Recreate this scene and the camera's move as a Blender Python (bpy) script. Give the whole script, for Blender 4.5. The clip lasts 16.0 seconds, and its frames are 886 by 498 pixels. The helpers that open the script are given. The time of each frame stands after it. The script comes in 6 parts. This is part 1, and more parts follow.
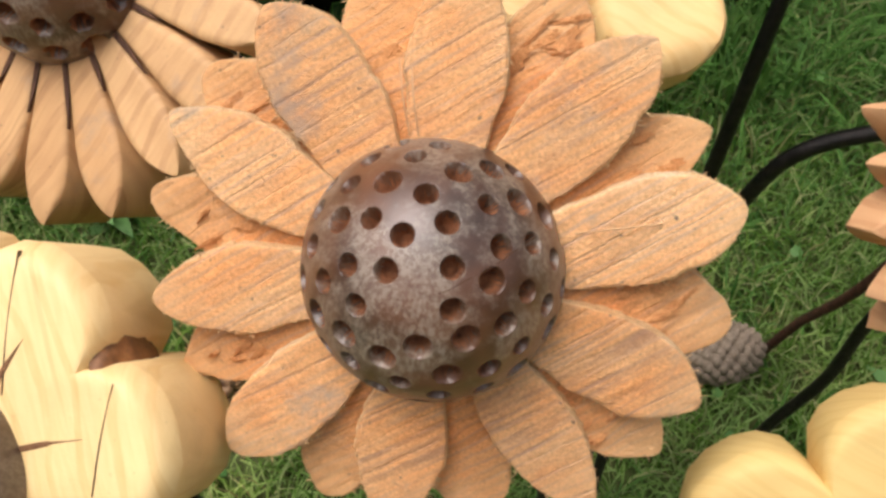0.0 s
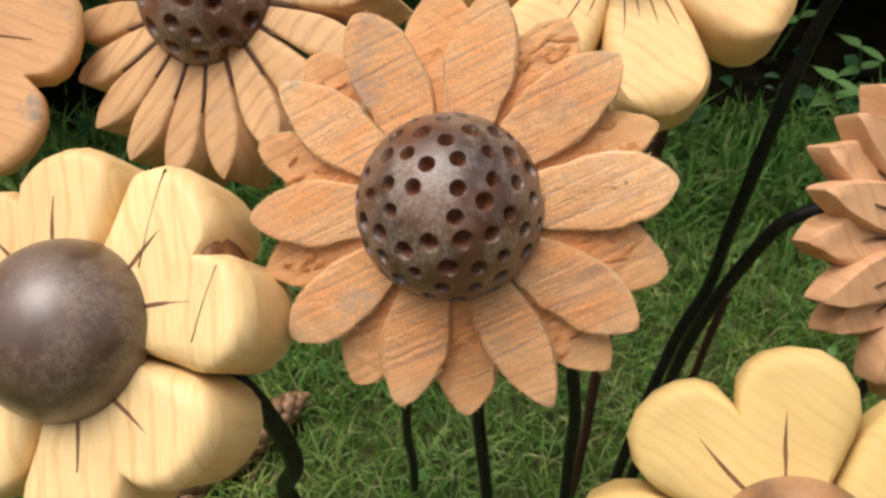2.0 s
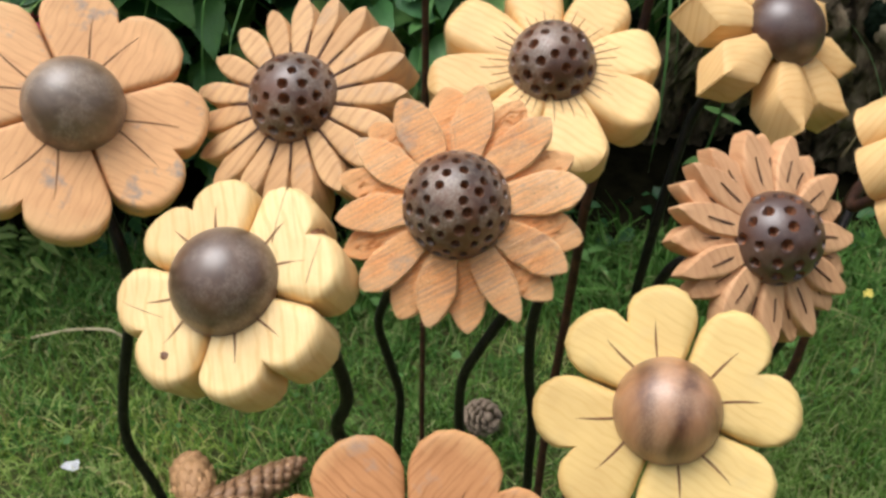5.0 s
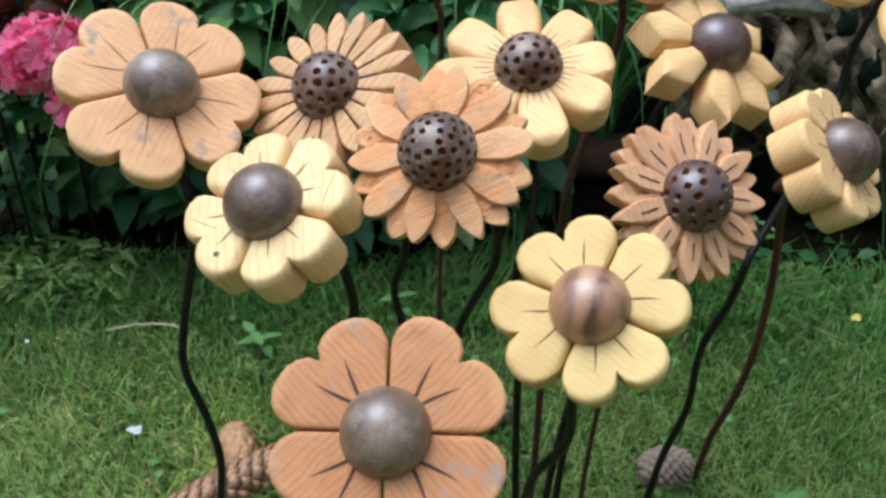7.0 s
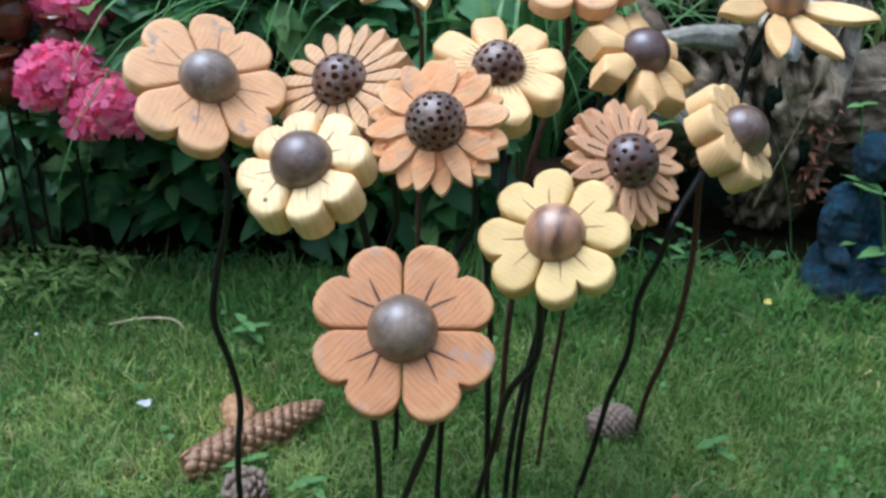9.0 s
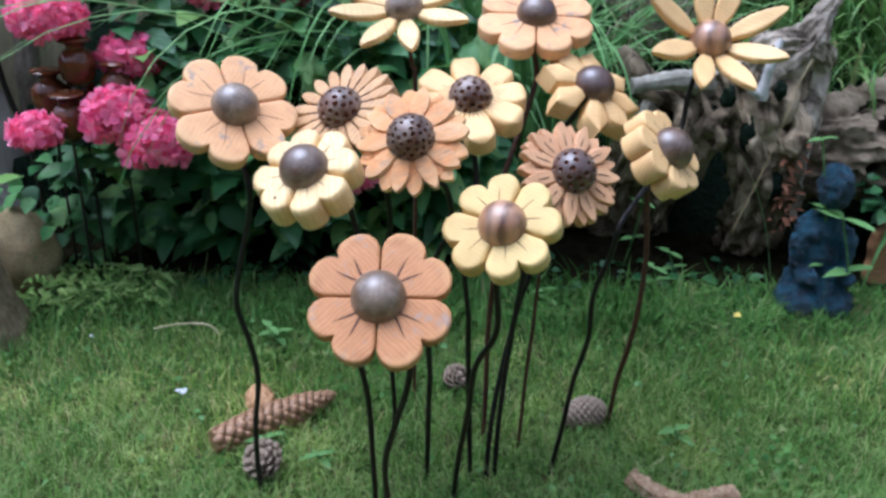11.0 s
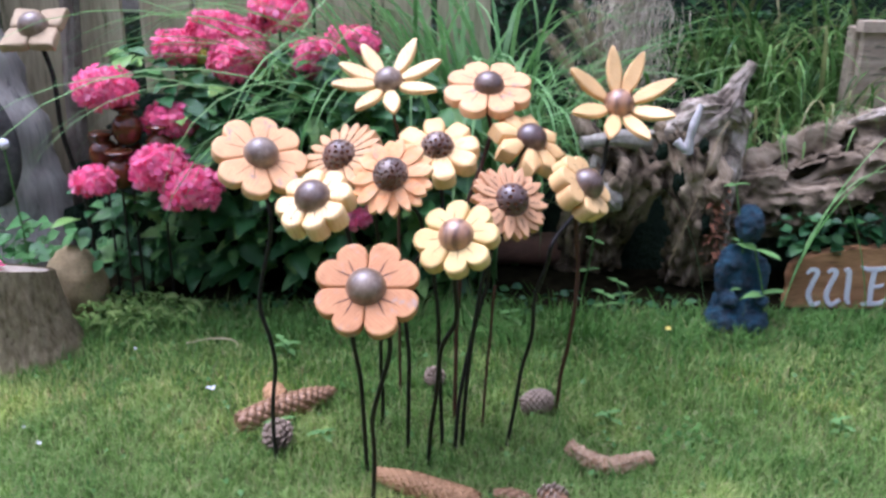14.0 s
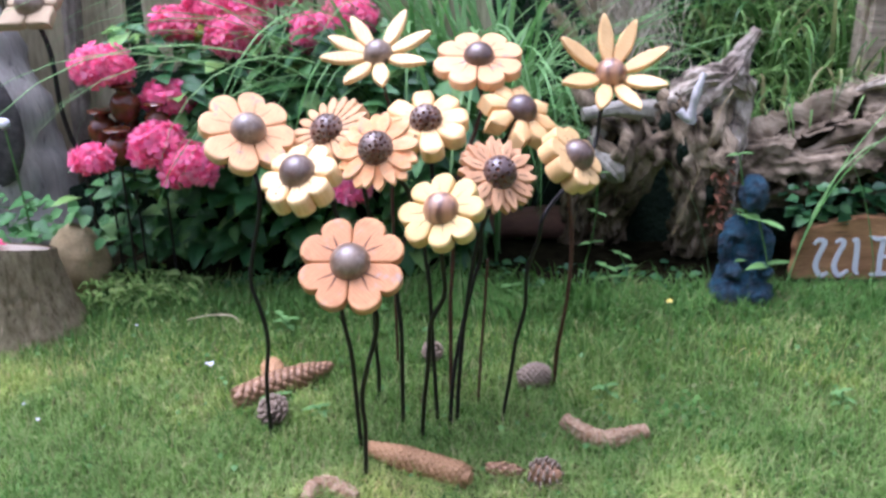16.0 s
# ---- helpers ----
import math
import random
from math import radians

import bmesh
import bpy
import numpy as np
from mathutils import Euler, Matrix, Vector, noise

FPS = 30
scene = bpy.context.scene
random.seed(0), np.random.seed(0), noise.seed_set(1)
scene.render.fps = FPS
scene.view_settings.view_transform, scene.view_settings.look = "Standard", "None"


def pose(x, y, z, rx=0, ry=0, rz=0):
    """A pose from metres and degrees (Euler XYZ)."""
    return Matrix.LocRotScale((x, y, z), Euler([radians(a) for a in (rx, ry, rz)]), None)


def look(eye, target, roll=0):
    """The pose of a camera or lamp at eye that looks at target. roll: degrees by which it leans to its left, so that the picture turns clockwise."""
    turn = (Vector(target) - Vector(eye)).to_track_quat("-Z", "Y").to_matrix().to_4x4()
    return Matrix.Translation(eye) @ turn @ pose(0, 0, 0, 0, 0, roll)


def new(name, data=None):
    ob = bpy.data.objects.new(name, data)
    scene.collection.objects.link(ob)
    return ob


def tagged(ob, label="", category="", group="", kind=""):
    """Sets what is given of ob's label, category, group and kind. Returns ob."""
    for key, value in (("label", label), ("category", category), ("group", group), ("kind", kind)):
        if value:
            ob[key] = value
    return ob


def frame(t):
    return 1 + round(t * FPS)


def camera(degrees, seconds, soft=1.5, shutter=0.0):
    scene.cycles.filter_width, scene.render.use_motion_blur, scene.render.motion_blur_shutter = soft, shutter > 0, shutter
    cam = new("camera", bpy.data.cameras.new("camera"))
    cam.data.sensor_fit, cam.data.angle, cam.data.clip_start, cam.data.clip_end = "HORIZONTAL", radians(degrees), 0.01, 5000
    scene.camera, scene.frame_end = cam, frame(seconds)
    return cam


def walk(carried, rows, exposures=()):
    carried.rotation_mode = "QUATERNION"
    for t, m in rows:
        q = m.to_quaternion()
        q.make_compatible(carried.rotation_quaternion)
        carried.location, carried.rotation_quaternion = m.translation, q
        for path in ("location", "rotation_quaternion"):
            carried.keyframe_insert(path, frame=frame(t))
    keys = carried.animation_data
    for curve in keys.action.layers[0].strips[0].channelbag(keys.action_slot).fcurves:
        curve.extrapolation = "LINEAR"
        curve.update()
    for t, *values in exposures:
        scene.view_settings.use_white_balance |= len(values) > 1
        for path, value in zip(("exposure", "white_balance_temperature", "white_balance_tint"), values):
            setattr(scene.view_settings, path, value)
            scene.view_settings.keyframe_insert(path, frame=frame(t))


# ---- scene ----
# camera and its way
cam = camera(52.2, 16.0, 2.9)
PATH = [
    (0, (0.012, -0.099, 0.656), (-0.106, 1.071, -0.961), -1.0),
    (0.5, (0.016, -0.11, 0.666), (-0.136, 1.068, -0.943), -1.3),
    (1, (0.021, -0.125, 0.671), (-0.179, 1.101, -0.896), -1.7),
    (1.5, (0.029, -0.145, 0.675), (-0.221, 1.124, -0.851), -1.3),
    (2, (0.038, -0.172, 0.683), (-0.271, 1.159, -0.777), -0.8),
    (2.5, (0.044, -0.202, 0.691), (-0.322, 1.179, -0.709), -0.4),
    (3, (0.049, -0.231, 0.702), (-0.333, 1.21, -0.631), 0.9),
    (5.5, (0.048, -0.383, 0.75), (-0.183, 1.24, -0.395), 1.4),
    (6, (0.078, -0.416, 0.75), (-0.239, 1.226, -0.348), 0.5),
    (6.5, (0.112, -0.466, 0.754), (-0.257, 1.181, -0.32), 0.3),
    (7, (0.126, -0.507, 0.752), (-0.274, 1.16, -0.277), 0.6),
    (7.5, (0.132, -0.538, 0.744), (-0.26, 1.144, -0.264), 0.9),
    (8, (0.121, -0.586, 0.749), (-0.253, 1.124, -0.219), 1.3),
    (8.5, (0.12, -0.652, 0.755), (-0.206, 1.082, -0.189), 2.0),
    (9, (0.122, -0.702, 0.759), (-0.158, 1.054, -0.156), 2.1),
    (11.5, (0.248, -0.936, 0.796), (-0.158, 0.865, 0.027), 1.0),
    (12, (0.253, -1.004, 0.81), (-0.132, 0.818, 0.081), 1.3),
    (12.5, (0.26, -1.063, 0.817), (-0.109, 0.77, 0.109), 1.2),
    (13, (0.286, -1.102, 0.822), (-0.082, 0.74, 0.136), 0.9),
    (13.5, (0.318, -1.158, 0.834), (-0.072, 0.687, 0.165), 0.9),
    (14, (0.348, -1.201, 0.84), (-0.066, 0.639, 0.173), 0.6),
    (14.5, (0.369, -1.227, 0.842), (-0.058, 0.612, 0.183), 0.3),
    (15, (0.388, -1.237, 0.84), (-0.045, 0.603, 0.185), 0.0),
    (15.5, (0.397, -1.228, 0.841), (-0.05, 0.606, 0.18), -0.2),
    (16, (0.398, -1.179, 0.835), (-0.064, 0.629, 0.116), -0.6),
]
EXPOSURES = [(0, 0.09, 6650, 15), (1.5, -0.05, 6800, 16), (3, 0.05, 6700, 15), (5.5, 0.06, 6150, 12), (7, 0.16, 5450, 11), (9, 0.22, 5080, 12), (11.5, 0.36, 5100, 20), (13.5, 0.47, 5250, 31), (14, 0.68, 5280, 31), (14.5, 0.79, 5300, 31), (15, 0.86, 5300, 31), (16, 0.86, 5300, 31)]
walk(cam, [(t, look(eye, target, roll)) for t, eye, target, roll in PATH], EXPOSURES)

# sky and sun: a bright overcast day
world = bpy.data.worlds.new("world")
scene.world = world
world.use_nodes = True
wn = world.node_tree.nodes
sky = wn.new("ShaderNodeTexSky")
sky.sky_type, sky.sun_disc = "NISHITA", False
sky.sun_elevation, sky.sun_rotation = radians(70), radians(280)
sky.air_density, sky.dust_density, sky.ozone_density = 1.0, 4.0, 1.0
wn["Background"].inputs["Strength"].default_value = 0.22
cloud = wn.new("ShaderNodeHueSaturation")
cloud.inputs["Saturation"].default_value = 0.3
world.node_tree.links.new(sky.outputs["Color"], cloud.inputs["Color"])
world.node_tree.links.new(cloud.outputs["Color"], wn["Background"].inputs["Color"])
sun_data = bpy.data.lights.new("sun", "SUN")
sun_data.energy, sun_data.angle, sun_data.color = 2.0, radians(40), (1.0, 0.98, 0.95)
sun = new("sun", sun_data)
sun.matrix_world = look((-1.0, -0.1, 4.0), (0, 0.2, 0))

# ---------------------------------------------------------------- materials
def mat(name, rough=0.6, metal=0.0):
    m = bpy.data.materials.new(name)
    m.use_nodes = True
    b = m.node_tree.nodes["Principled BSDF"]
    b.inputs["Roughness"].default_value, b.inputs["Metallic"].default_value = rough, metal
    return m, m.node_tree.nodes, m.node_tree.links, b


def node(nodes, kind, **values):
    n = nodes.new(kind)
    for k, v in values.items():
        n.inputs[k].default_value = v
    return n


def ramp(nodes, links, source, stops):
    r = nodes.new("ShaderNodeValToRGB")
    while len(r.color_ramp.elements) < len(stops):
        r.color_ramp.elements.new(0.5)
    for e, (p, c) in zip(r.color_ramp.elements, stops):
        e.position, e.color = p, (*c, 1)
    links.new(source, r.inputs["Fac"])
    return r.outputs["Color"]


def mix(nodes, links, fac, a, b, blend="MIX"):
    m = nodes.new("ShaderNodeMix")
    m.data_type, m.blend_type = "RGBA", blend
    for socket, value in ((m.inputs[0], fac), (m.inputs[6], a), (m.inputs[7], b)):
        if isinstance(value, (int, float)):
            socket.default_value = value
        elif isinstance(value, tuple):
            socket.default_value = (*value, 1)
        else:
            links.new(value, socket)
    return m.outputs[2]


def coords(nodes, links, which="Object", scale=(1, 1, 1), turn=0.0):
    tc, mp = nodes.new("ShaderNodeTexCoord"), nodes.new("ShaderNodeMapping")
    source = tc.outputs[which]
    if turn:
        tm = nodes.new("ShaderNodeMapping")
        tm.inputs["Rotation"].default_value = (0, 0, radians(turn))
        links.new(source, tm.inputs["Vector"])
        source = tm.outputs["Vector"]
    mp.inputs["Scale"].default_value = scale
    links.new(source, mp.inputs["Vector"])
    return mp.outputs["Vector"]


def noise_of(nodes, links, vec, scale, detail=4.0, rough=0.55, distort=0.0):
    n = node(nodes, "ShaderNodeTexNoise", Scale=scale, Detail=detail, Roughness=rough, Distortion=distort)
    if vec is not None:
        links.new(vec, n.inputs["Vector"])
    return n.outputs["Fac"]


def bump(nodes, links, b, height, strength, distance):
    n = node(nodes, "ShaderNodeBump", Strength=strength, Distance=distance)
    links.new(height, n.inputs["Height"])
    links.new(n.outputs["Normal"], b.inputs["Normal"])


def wood(name, light, dark, stain, turn, rings=90.0, contrast=0.55, rough=0.6, relief=0.3, stains=0.35, saw=0.25, wavy=5.0, thin=0.72, felt=0.0, tips=None, specks=0.5, tip_at=0.055, tip_mix=0.75):
    """Sawn timber: growth rings and saw marks in one direction over the whole flower, pores, grey stains."""
    m, n, l, b = mat(name, rough)
    along = coords(n, l, "UV", (1, 1, 1), turn)
    wob = noise_of(n, l, along, 26.0, 3.0)
    w = node(n, "ShaderNodeTexWave", Scale=rings, Distortion=wavy, Detail=2.0)
    w.inputs["Detail Scale"].default_value = 0.5
    w.bands_direction = "Y"
    l.new(along, w.inputs["Vector"])
    band = ramp(n, l, w.outputs["Fac"], [(thin, (0, 0, 0)), (min(0.995, thin + 0.25 * (1 - thin) + 0.06), (1, 1, 1))])
    broken = ramp(n, l, noise_of(n, l, coords(n, l, "UV", (45, 160, 1), turn), 1.0, 3.0, 0.6), [(0.38, (0.15, 0.15, 0.15)), (0.62, (contrast, contrast, contrast))])
    if felt:
        drift = noise_of(n, l, coords(n, l, "UV", (3, 140, 1), turn), 1.0, 1.0, 0.4)
        band = ramp(n, l, drift, [(0.478, (0, 0, 0)), (0.493, (1, 1, 1)), (0.507, (1, 1, 1)), (0.522, (0, 0, 0))])
    c = mix(n, l, mix(n, l, 1.0, band, broken, "MULTIPLY"), light, dark)
    if felt:
        nap = noise_of(n, l, coords(n, l, "Object"), 1400.0, 3.0, 0.75)
        c = mix(n, l, 1.0, c, ramp(n, l, nap, [(0.3, (0.76, 0.69, 0.62)), (0.7, (1.18, 1.19, 1.2))]), "MULTIPLY")
        teeth = node(n, "ShaderNodeTexWave", Scale=135.0, Distortion=2.5, Detail=2.0)
        teeth.inputs["Detail Scale"].default_value = 0.12
        teeth.bands_direction = "Y"
        l.new(along, teeth.inputs["Vector"])
        c = mix(n, l, mix(n, l, 1.0, ramp(n, l, teeth.outputs["Fac"], [(0.66, (0, 0, 0)), (0.9, (0.75, 0.75, 0.75))]), broken, "MULTIPLY"), c, (0.56, 0.36, 0.27))
        tone = noise_of(n, l, coords(n, l, "UV", (30, 75, 1), turn), 1.0, 4.0, 0.6)
        c = mix(n, l, 1.0, c, ramp(n, l, tone, [(0.36, (1.05, 0.89, 0.76)), (0.52, (1.0, 1.0, 1.0)), (0.66, (1.0, 1.09, 1.22))]), "MULTIPLY")
    lines = noise_of(n, l, coords(n, l, "UV", (9, 420, 1), turn), 1.0, 2.0, 0.5)
    c = mix(n, l, ramp(n, l, lines, [(0.63, (0, 0, 0)), (0.68, (saw, saw, saw))]), c, tuple(0.7 * v for v in dark))
    fine = noise_of(n, l, coords(n, l, "UV", (60, 600, 1), turn), 1.0, 4.0, 0.55)
    c = mix(n, l, ramp(n, l, fine, [(0.42, (0, 0, 0)), (0.8, (0.45, 0.45, 0.45) if felt else (0.35, 0.35, 0.35))]), c, dark)
    c = mix(n, l, 1.0, c, ramp(n, l, wob, [(0.35, (0.88, 0.83, 0.78)), (0.7, (1.06, 1.04, 1.0))]), "MULTIPLY")
    # Paler petal ends: sapwood tone, and brighter shading put into the colour.
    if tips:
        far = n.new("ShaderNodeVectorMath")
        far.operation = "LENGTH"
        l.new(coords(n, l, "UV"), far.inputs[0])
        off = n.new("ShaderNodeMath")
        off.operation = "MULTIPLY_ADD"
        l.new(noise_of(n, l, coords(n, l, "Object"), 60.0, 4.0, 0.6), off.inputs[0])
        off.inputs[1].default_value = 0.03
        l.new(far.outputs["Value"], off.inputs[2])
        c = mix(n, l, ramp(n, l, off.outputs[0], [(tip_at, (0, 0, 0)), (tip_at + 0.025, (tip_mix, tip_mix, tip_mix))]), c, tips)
    blot = noise_of(n, l, coords(n, l, "Object", (1, 1, 1)), 45.0, 6.0, 0.65)
    c = mix(n, l, ramp(n, l, blot, [(0.57, (0, 0, 0)), (0.69, (stains, stains, stains))]), c, stain)
    speck = noise_of(n, l, coords(n, l, "Object", (1, 1, 1)), 620.0, 2.0)
    c = mix(n, l, ramp(n, l, speck, [(0.70, (0, 0, 0)), (0.77, (specks, specks, specks))]), c, tuple(v * 0.35 for v in stain))
    info = n.new("ShaderNodeObjectInfo")
    c = mix(n, l, 1.0, c, ramp(n, l, info.outputs["Random"], [(0.0, (0.92, 0.87, 0.82)), (1.0, (1.05, 1.05, 1.04))]), "MULTIPLY")
    l.new(c, b.inputs["Base Color"])
    add = n.new("ShaderNodeMath")
    add.operation = "MULTIPLY_ADD"
    l.new(fine, add.inputs[0])
    add.inputs[1].default_value = 0.8
    l.new(noise_of(n, l, coords(n, l, "Object"), 2600.0 if felt else 300.0, 3.0, 0.7), add.inputs[2])
    if felt:
        cut = n.new("ShaderNodeMath")
        cut.operation = "MULTIPLY_ADD"
        l.new(band, cut.inputs[0])
        cut.inputs[1].default_value = -0.22
        l.new(add.outputs[0], cut.inputs[2])
        bump(n, l, b, cut.outputs[0], relief, 0.0008)
    else:
        bump(n, l, b, add.outputs[0], relief, 0.0005)
    b.inputs["Specular IOR Level"].default_value = 0.25
    return m


def dome_material(name, dark, mid, worn, amount, rough=0.3, streak=0.0, bare=0.46, gloss=0.8):
    """Polished hard nut wood, rubbed grey in fibrous patches, or streaked."""
    m, n, l, b = mat(name, rough)
    oc = coords(n, l, "Object", (1, 1, 0.16) if streak else (1, 1, 1))
    big = noise_of(n, l, oc, 160.0 if streak else 40.0, 5.0, 0.6, 0.6)
    fine = noise_of(n, l, coords(n, l, "Object", (1, 1, 0.4)), 1100.0, 3.0, 0.7)
    c = ramp(n, l, big, [(0.3, dark), (0.68, mid)])
    if streak:
        rings = node(n, "ShaderNodeTexWave", Scale=17.0, Distortion=9.0, Detail=3.0)
        rings.inputs["Detail Scale"].default_value = 0.8
        l.new(coords(n, l, "Object", (1, 1, 0.45), 0.5), rings.inputs["Vector"])
        c = mix(n, l, 0.5, c, ramp(n, l, rings.outputs["Fac"], [(0.05, dark), (0.5, mid), (0.95, tuple(1.35 * q for q in mid))]))
    wear = mix(n, l, 1.0, ramp(n, l, noise_of(n, l, oc, 52.0, 7.0, 0.72), [(bare, (0, 0, 0)), (bare + 0.12, (1, 1, 1))]),
               ramp(n, l, fine, [(0.42, (0.12, 0.12, 0.12)), (0.58, (amount, amount, amount))]), "MULTIPLY")
    c = mix(n, l, wear, c, worn)
    l.new(c, b.inputs["Base Color"])
    r2 = min(0.8, rough + 0.25)
    l.new(ramp(n, l, wear, [(0.0, (rough, rough, rough)), (1.0, (r2, r2, r2))]), b.inputs["Roughness"])
    b.inputs["Specular IOR Level"].default_value = gloss
    b.inputs["Coat Weight"].default_value, b.inputs["Coat Roughness"].default_value = 0.28, 0.34
    bump(n, l, b, fine, 0.25, 0.0003)
    return m


def plain(name, a, b2, scale, rough=0.6, relief=0.2, distance=0.001, metal=0.0, stretch=(1, 1, 1), third=None, gloss=0.5):
    """Two or three colours mixed by noise at real size, with fine relief."""
    m, n, l, b = mat(name, rough, metal)
    vec = coords(n, l, "Object", stretch)
    big = noise_of(n, l, vec, scale, 6.0, 0.62)
    small = noise_of(n, l, vec, scale * 9, 4.0, 0.6)
    c = ramp(n, l, big, [(0.32, a), (0.68, b2)])
    c = mix(n, l, 1.0, c, ramp(n, l, small, [(0.25, (0.72, 0.72, 0.72)), (0.75, (1.15, 1.15, 1.15))]), "MULTIPLY")
    if third:
        c = mix(n, l, ramp(n, l, noise_of(n, l, vec, scale * 2.3, 5.0, 0.7), [(0.56, (0, 0, 0)), (0.68, (1, 1, 1))]), c, third)
    l.new(c, b.inputs["Base Color"])
    b.inputs["Specular IOR Level"].default_value = gloss
    bump(n, l, b, small, relief, distance)
    return m


def driftwood(name, body, dark, pale, along=(0.22, 0.8, 1.2)):
    """Bare weathered timber: grain swirling round knots, dark cracks along it, paler worn ridges."""
    m, n, l, b = mat(name, 0.9)
    base = coords(n, l, "Object", (0.7, 1, 1.15))
    warp = node(n, "ShaderNodeTexNoise", Scale=5.0, Detail=2.0)
    l.new(base, warp.inputs["Vector"])
    add = n.new("ShaderNodeVectorMath")
    add.operation = "MULTIPLY_ADD"
    add.inputs[1].default_value = (0.22, 0.22, 0.22)
    l.new(warp.outputs["Color"], add.inputs[0])
    l.new(base, add.inputs[2])
    flow = n.new("ShaderNodeMapping")
    flow.inputs["Scale"].default_value = along
    l.new(add.outputs[0], flow.inputs["Vector"])
    grain = noise_of(n, l, flow.outputs["Vector"], 34.0, 7.0, 0.62)
    c = ramp(n, l, grain, [(0.38, dark), (0.50, body), (0.66, pale)])
    big = noise_of(n, l, base, 7.0, 4.0, 0.6)
    c = mix(n, l, 1.0, c, ramp(n, l, big, [(0.36, (0.45, 0.42, 0.40)), (0.62, (1.15, 1.13, 1.1))]), "MULTIPLY")
    l.new(c, b.inputs["Base Color"])
    b.inputs["Specular IOR Level"].default_value = 0.15
    bump(n, l, b, grain, 1.0, 0.012)
    return m


def foliage(name, colours, island=True, rough=0.45, translucent=0.25, uv_vein=False, patch=0.0, gloss=0.2):
    """Leaves and blades: colour varied leaf by leaf, a little light let through."""
    m, n, l, b = mat(name, rough)
    src = (n.new("ShaderNodeNewGeometry").outputs["Random Per Island"] if island else n.new("ShaderNodeObjectInfo").outputs["Random"])
    c = ramp(n, l, src, [(i / (len(colours) - 1), col) for i, col in enumerate(colours)])
    c = mix(n, l, 1.0, c, ramp(n, l, noise_of(n, l, coords(n, l, "Object"), 55.0, 3.0), [(0.3, (0.75, 0.78, 0.75)), (0.7, (1.18, 1.15, 1.1))]), "MULTIPLY")
    if patch:
        big = noise_of(n, l, coords(n, l, "Object"), 3.2, 3.0)
        wide = noise_of(n, l, coords(n, l, "Object"), 1.3, 4.0, 0.6)
        c = mix(n, l, 1.0, c, ramp(n, l, wide, [(0.36, (0.78, 0.87, 0.80)), (0.62, (1.16, 1.07, 1.1))]), "MULTIPLY")
        c = mix(n, l, 1.0, c, ramp(n, l, big, [(0.34, (0.64, 0.73, 0.64)), (0.52, (1.0, 1.0, 1.0)), (0.66, (1.5, 1.28, 1.25))]), "MULTIPLY")
    if uv_vein:
        w = node(n, "ShaderNodeTexWave", Scale=2.6, Distortion=1.0, Detail=1.0)
        w.bands_direction = "DIAGONAL"
        l.new(coords(n, l, "UV", (1, 2.4, 1)), w.inputs["Vector"])
        bump(n, l, b, w.outputs["Fac"], 0.35, 0.002)
    l.new(c, b.inputs["Base Color"])
    b.inputs["Specular IOR Level"].default_value = gloss
    t = n.new("ShaderNodeBsdfTranslucent")
    l.new(c, t.inputs["Color"])
    mx = n.new("ShaderNodeMixShader")
    mx.inputs[0].default_value = translucent
    l.new(b.outputs[0], mx.inputs[1])
    l.new(t.outputs[0], mx.inputs[2])
    l.new(mx.outputs[0], n["Material Output"].inputs["Surface"])
    return m


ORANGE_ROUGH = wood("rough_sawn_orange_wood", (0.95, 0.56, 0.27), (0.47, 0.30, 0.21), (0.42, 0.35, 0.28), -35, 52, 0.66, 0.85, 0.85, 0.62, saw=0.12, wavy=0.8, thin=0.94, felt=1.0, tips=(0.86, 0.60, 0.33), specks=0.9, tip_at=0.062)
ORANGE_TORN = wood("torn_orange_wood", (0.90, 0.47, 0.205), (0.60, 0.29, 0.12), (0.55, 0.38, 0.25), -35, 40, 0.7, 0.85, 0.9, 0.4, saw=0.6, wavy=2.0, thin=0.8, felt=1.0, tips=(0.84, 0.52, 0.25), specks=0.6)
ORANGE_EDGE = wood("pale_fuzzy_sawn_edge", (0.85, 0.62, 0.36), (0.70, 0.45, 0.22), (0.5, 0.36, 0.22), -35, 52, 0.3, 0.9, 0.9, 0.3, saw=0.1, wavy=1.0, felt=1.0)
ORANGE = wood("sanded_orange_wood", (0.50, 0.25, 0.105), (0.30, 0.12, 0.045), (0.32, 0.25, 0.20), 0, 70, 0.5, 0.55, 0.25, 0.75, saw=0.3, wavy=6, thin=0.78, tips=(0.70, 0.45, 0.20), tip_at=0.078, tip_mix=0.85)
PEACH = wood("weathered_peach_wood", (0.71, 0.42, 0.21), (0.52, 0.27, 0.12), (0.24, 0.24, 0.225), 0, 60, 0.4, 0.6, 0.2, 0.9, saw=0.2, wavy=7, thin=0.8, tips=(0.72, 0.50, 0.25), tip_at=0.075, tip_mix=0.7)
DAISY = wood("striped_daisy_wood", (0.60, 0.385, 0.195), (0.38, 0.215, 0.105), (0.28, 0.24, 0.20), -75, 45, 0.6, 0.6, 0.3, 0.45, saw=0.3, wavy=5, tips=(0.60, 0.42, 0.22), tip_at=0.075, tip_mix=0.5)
RUSSET = wood("russet_carved_wood", (0.64, 0.39, 0.215), (0.48, 0.245, 0.12), (0.30, 0.2, 0.14), 80, 60, 0.45, 0.6, 0.3, 0.25, wavy=6)
CREAM = wood("cream_pine", (0.80, 0.61, 0.31), (0.64, 0.38, 0.13), (0.52, 0.36, 0.18), 62, 44, 0.45, 0.42, 0.35, 0.22, saw=0.22, wavy=9, thin=0.8, specks=0.2)
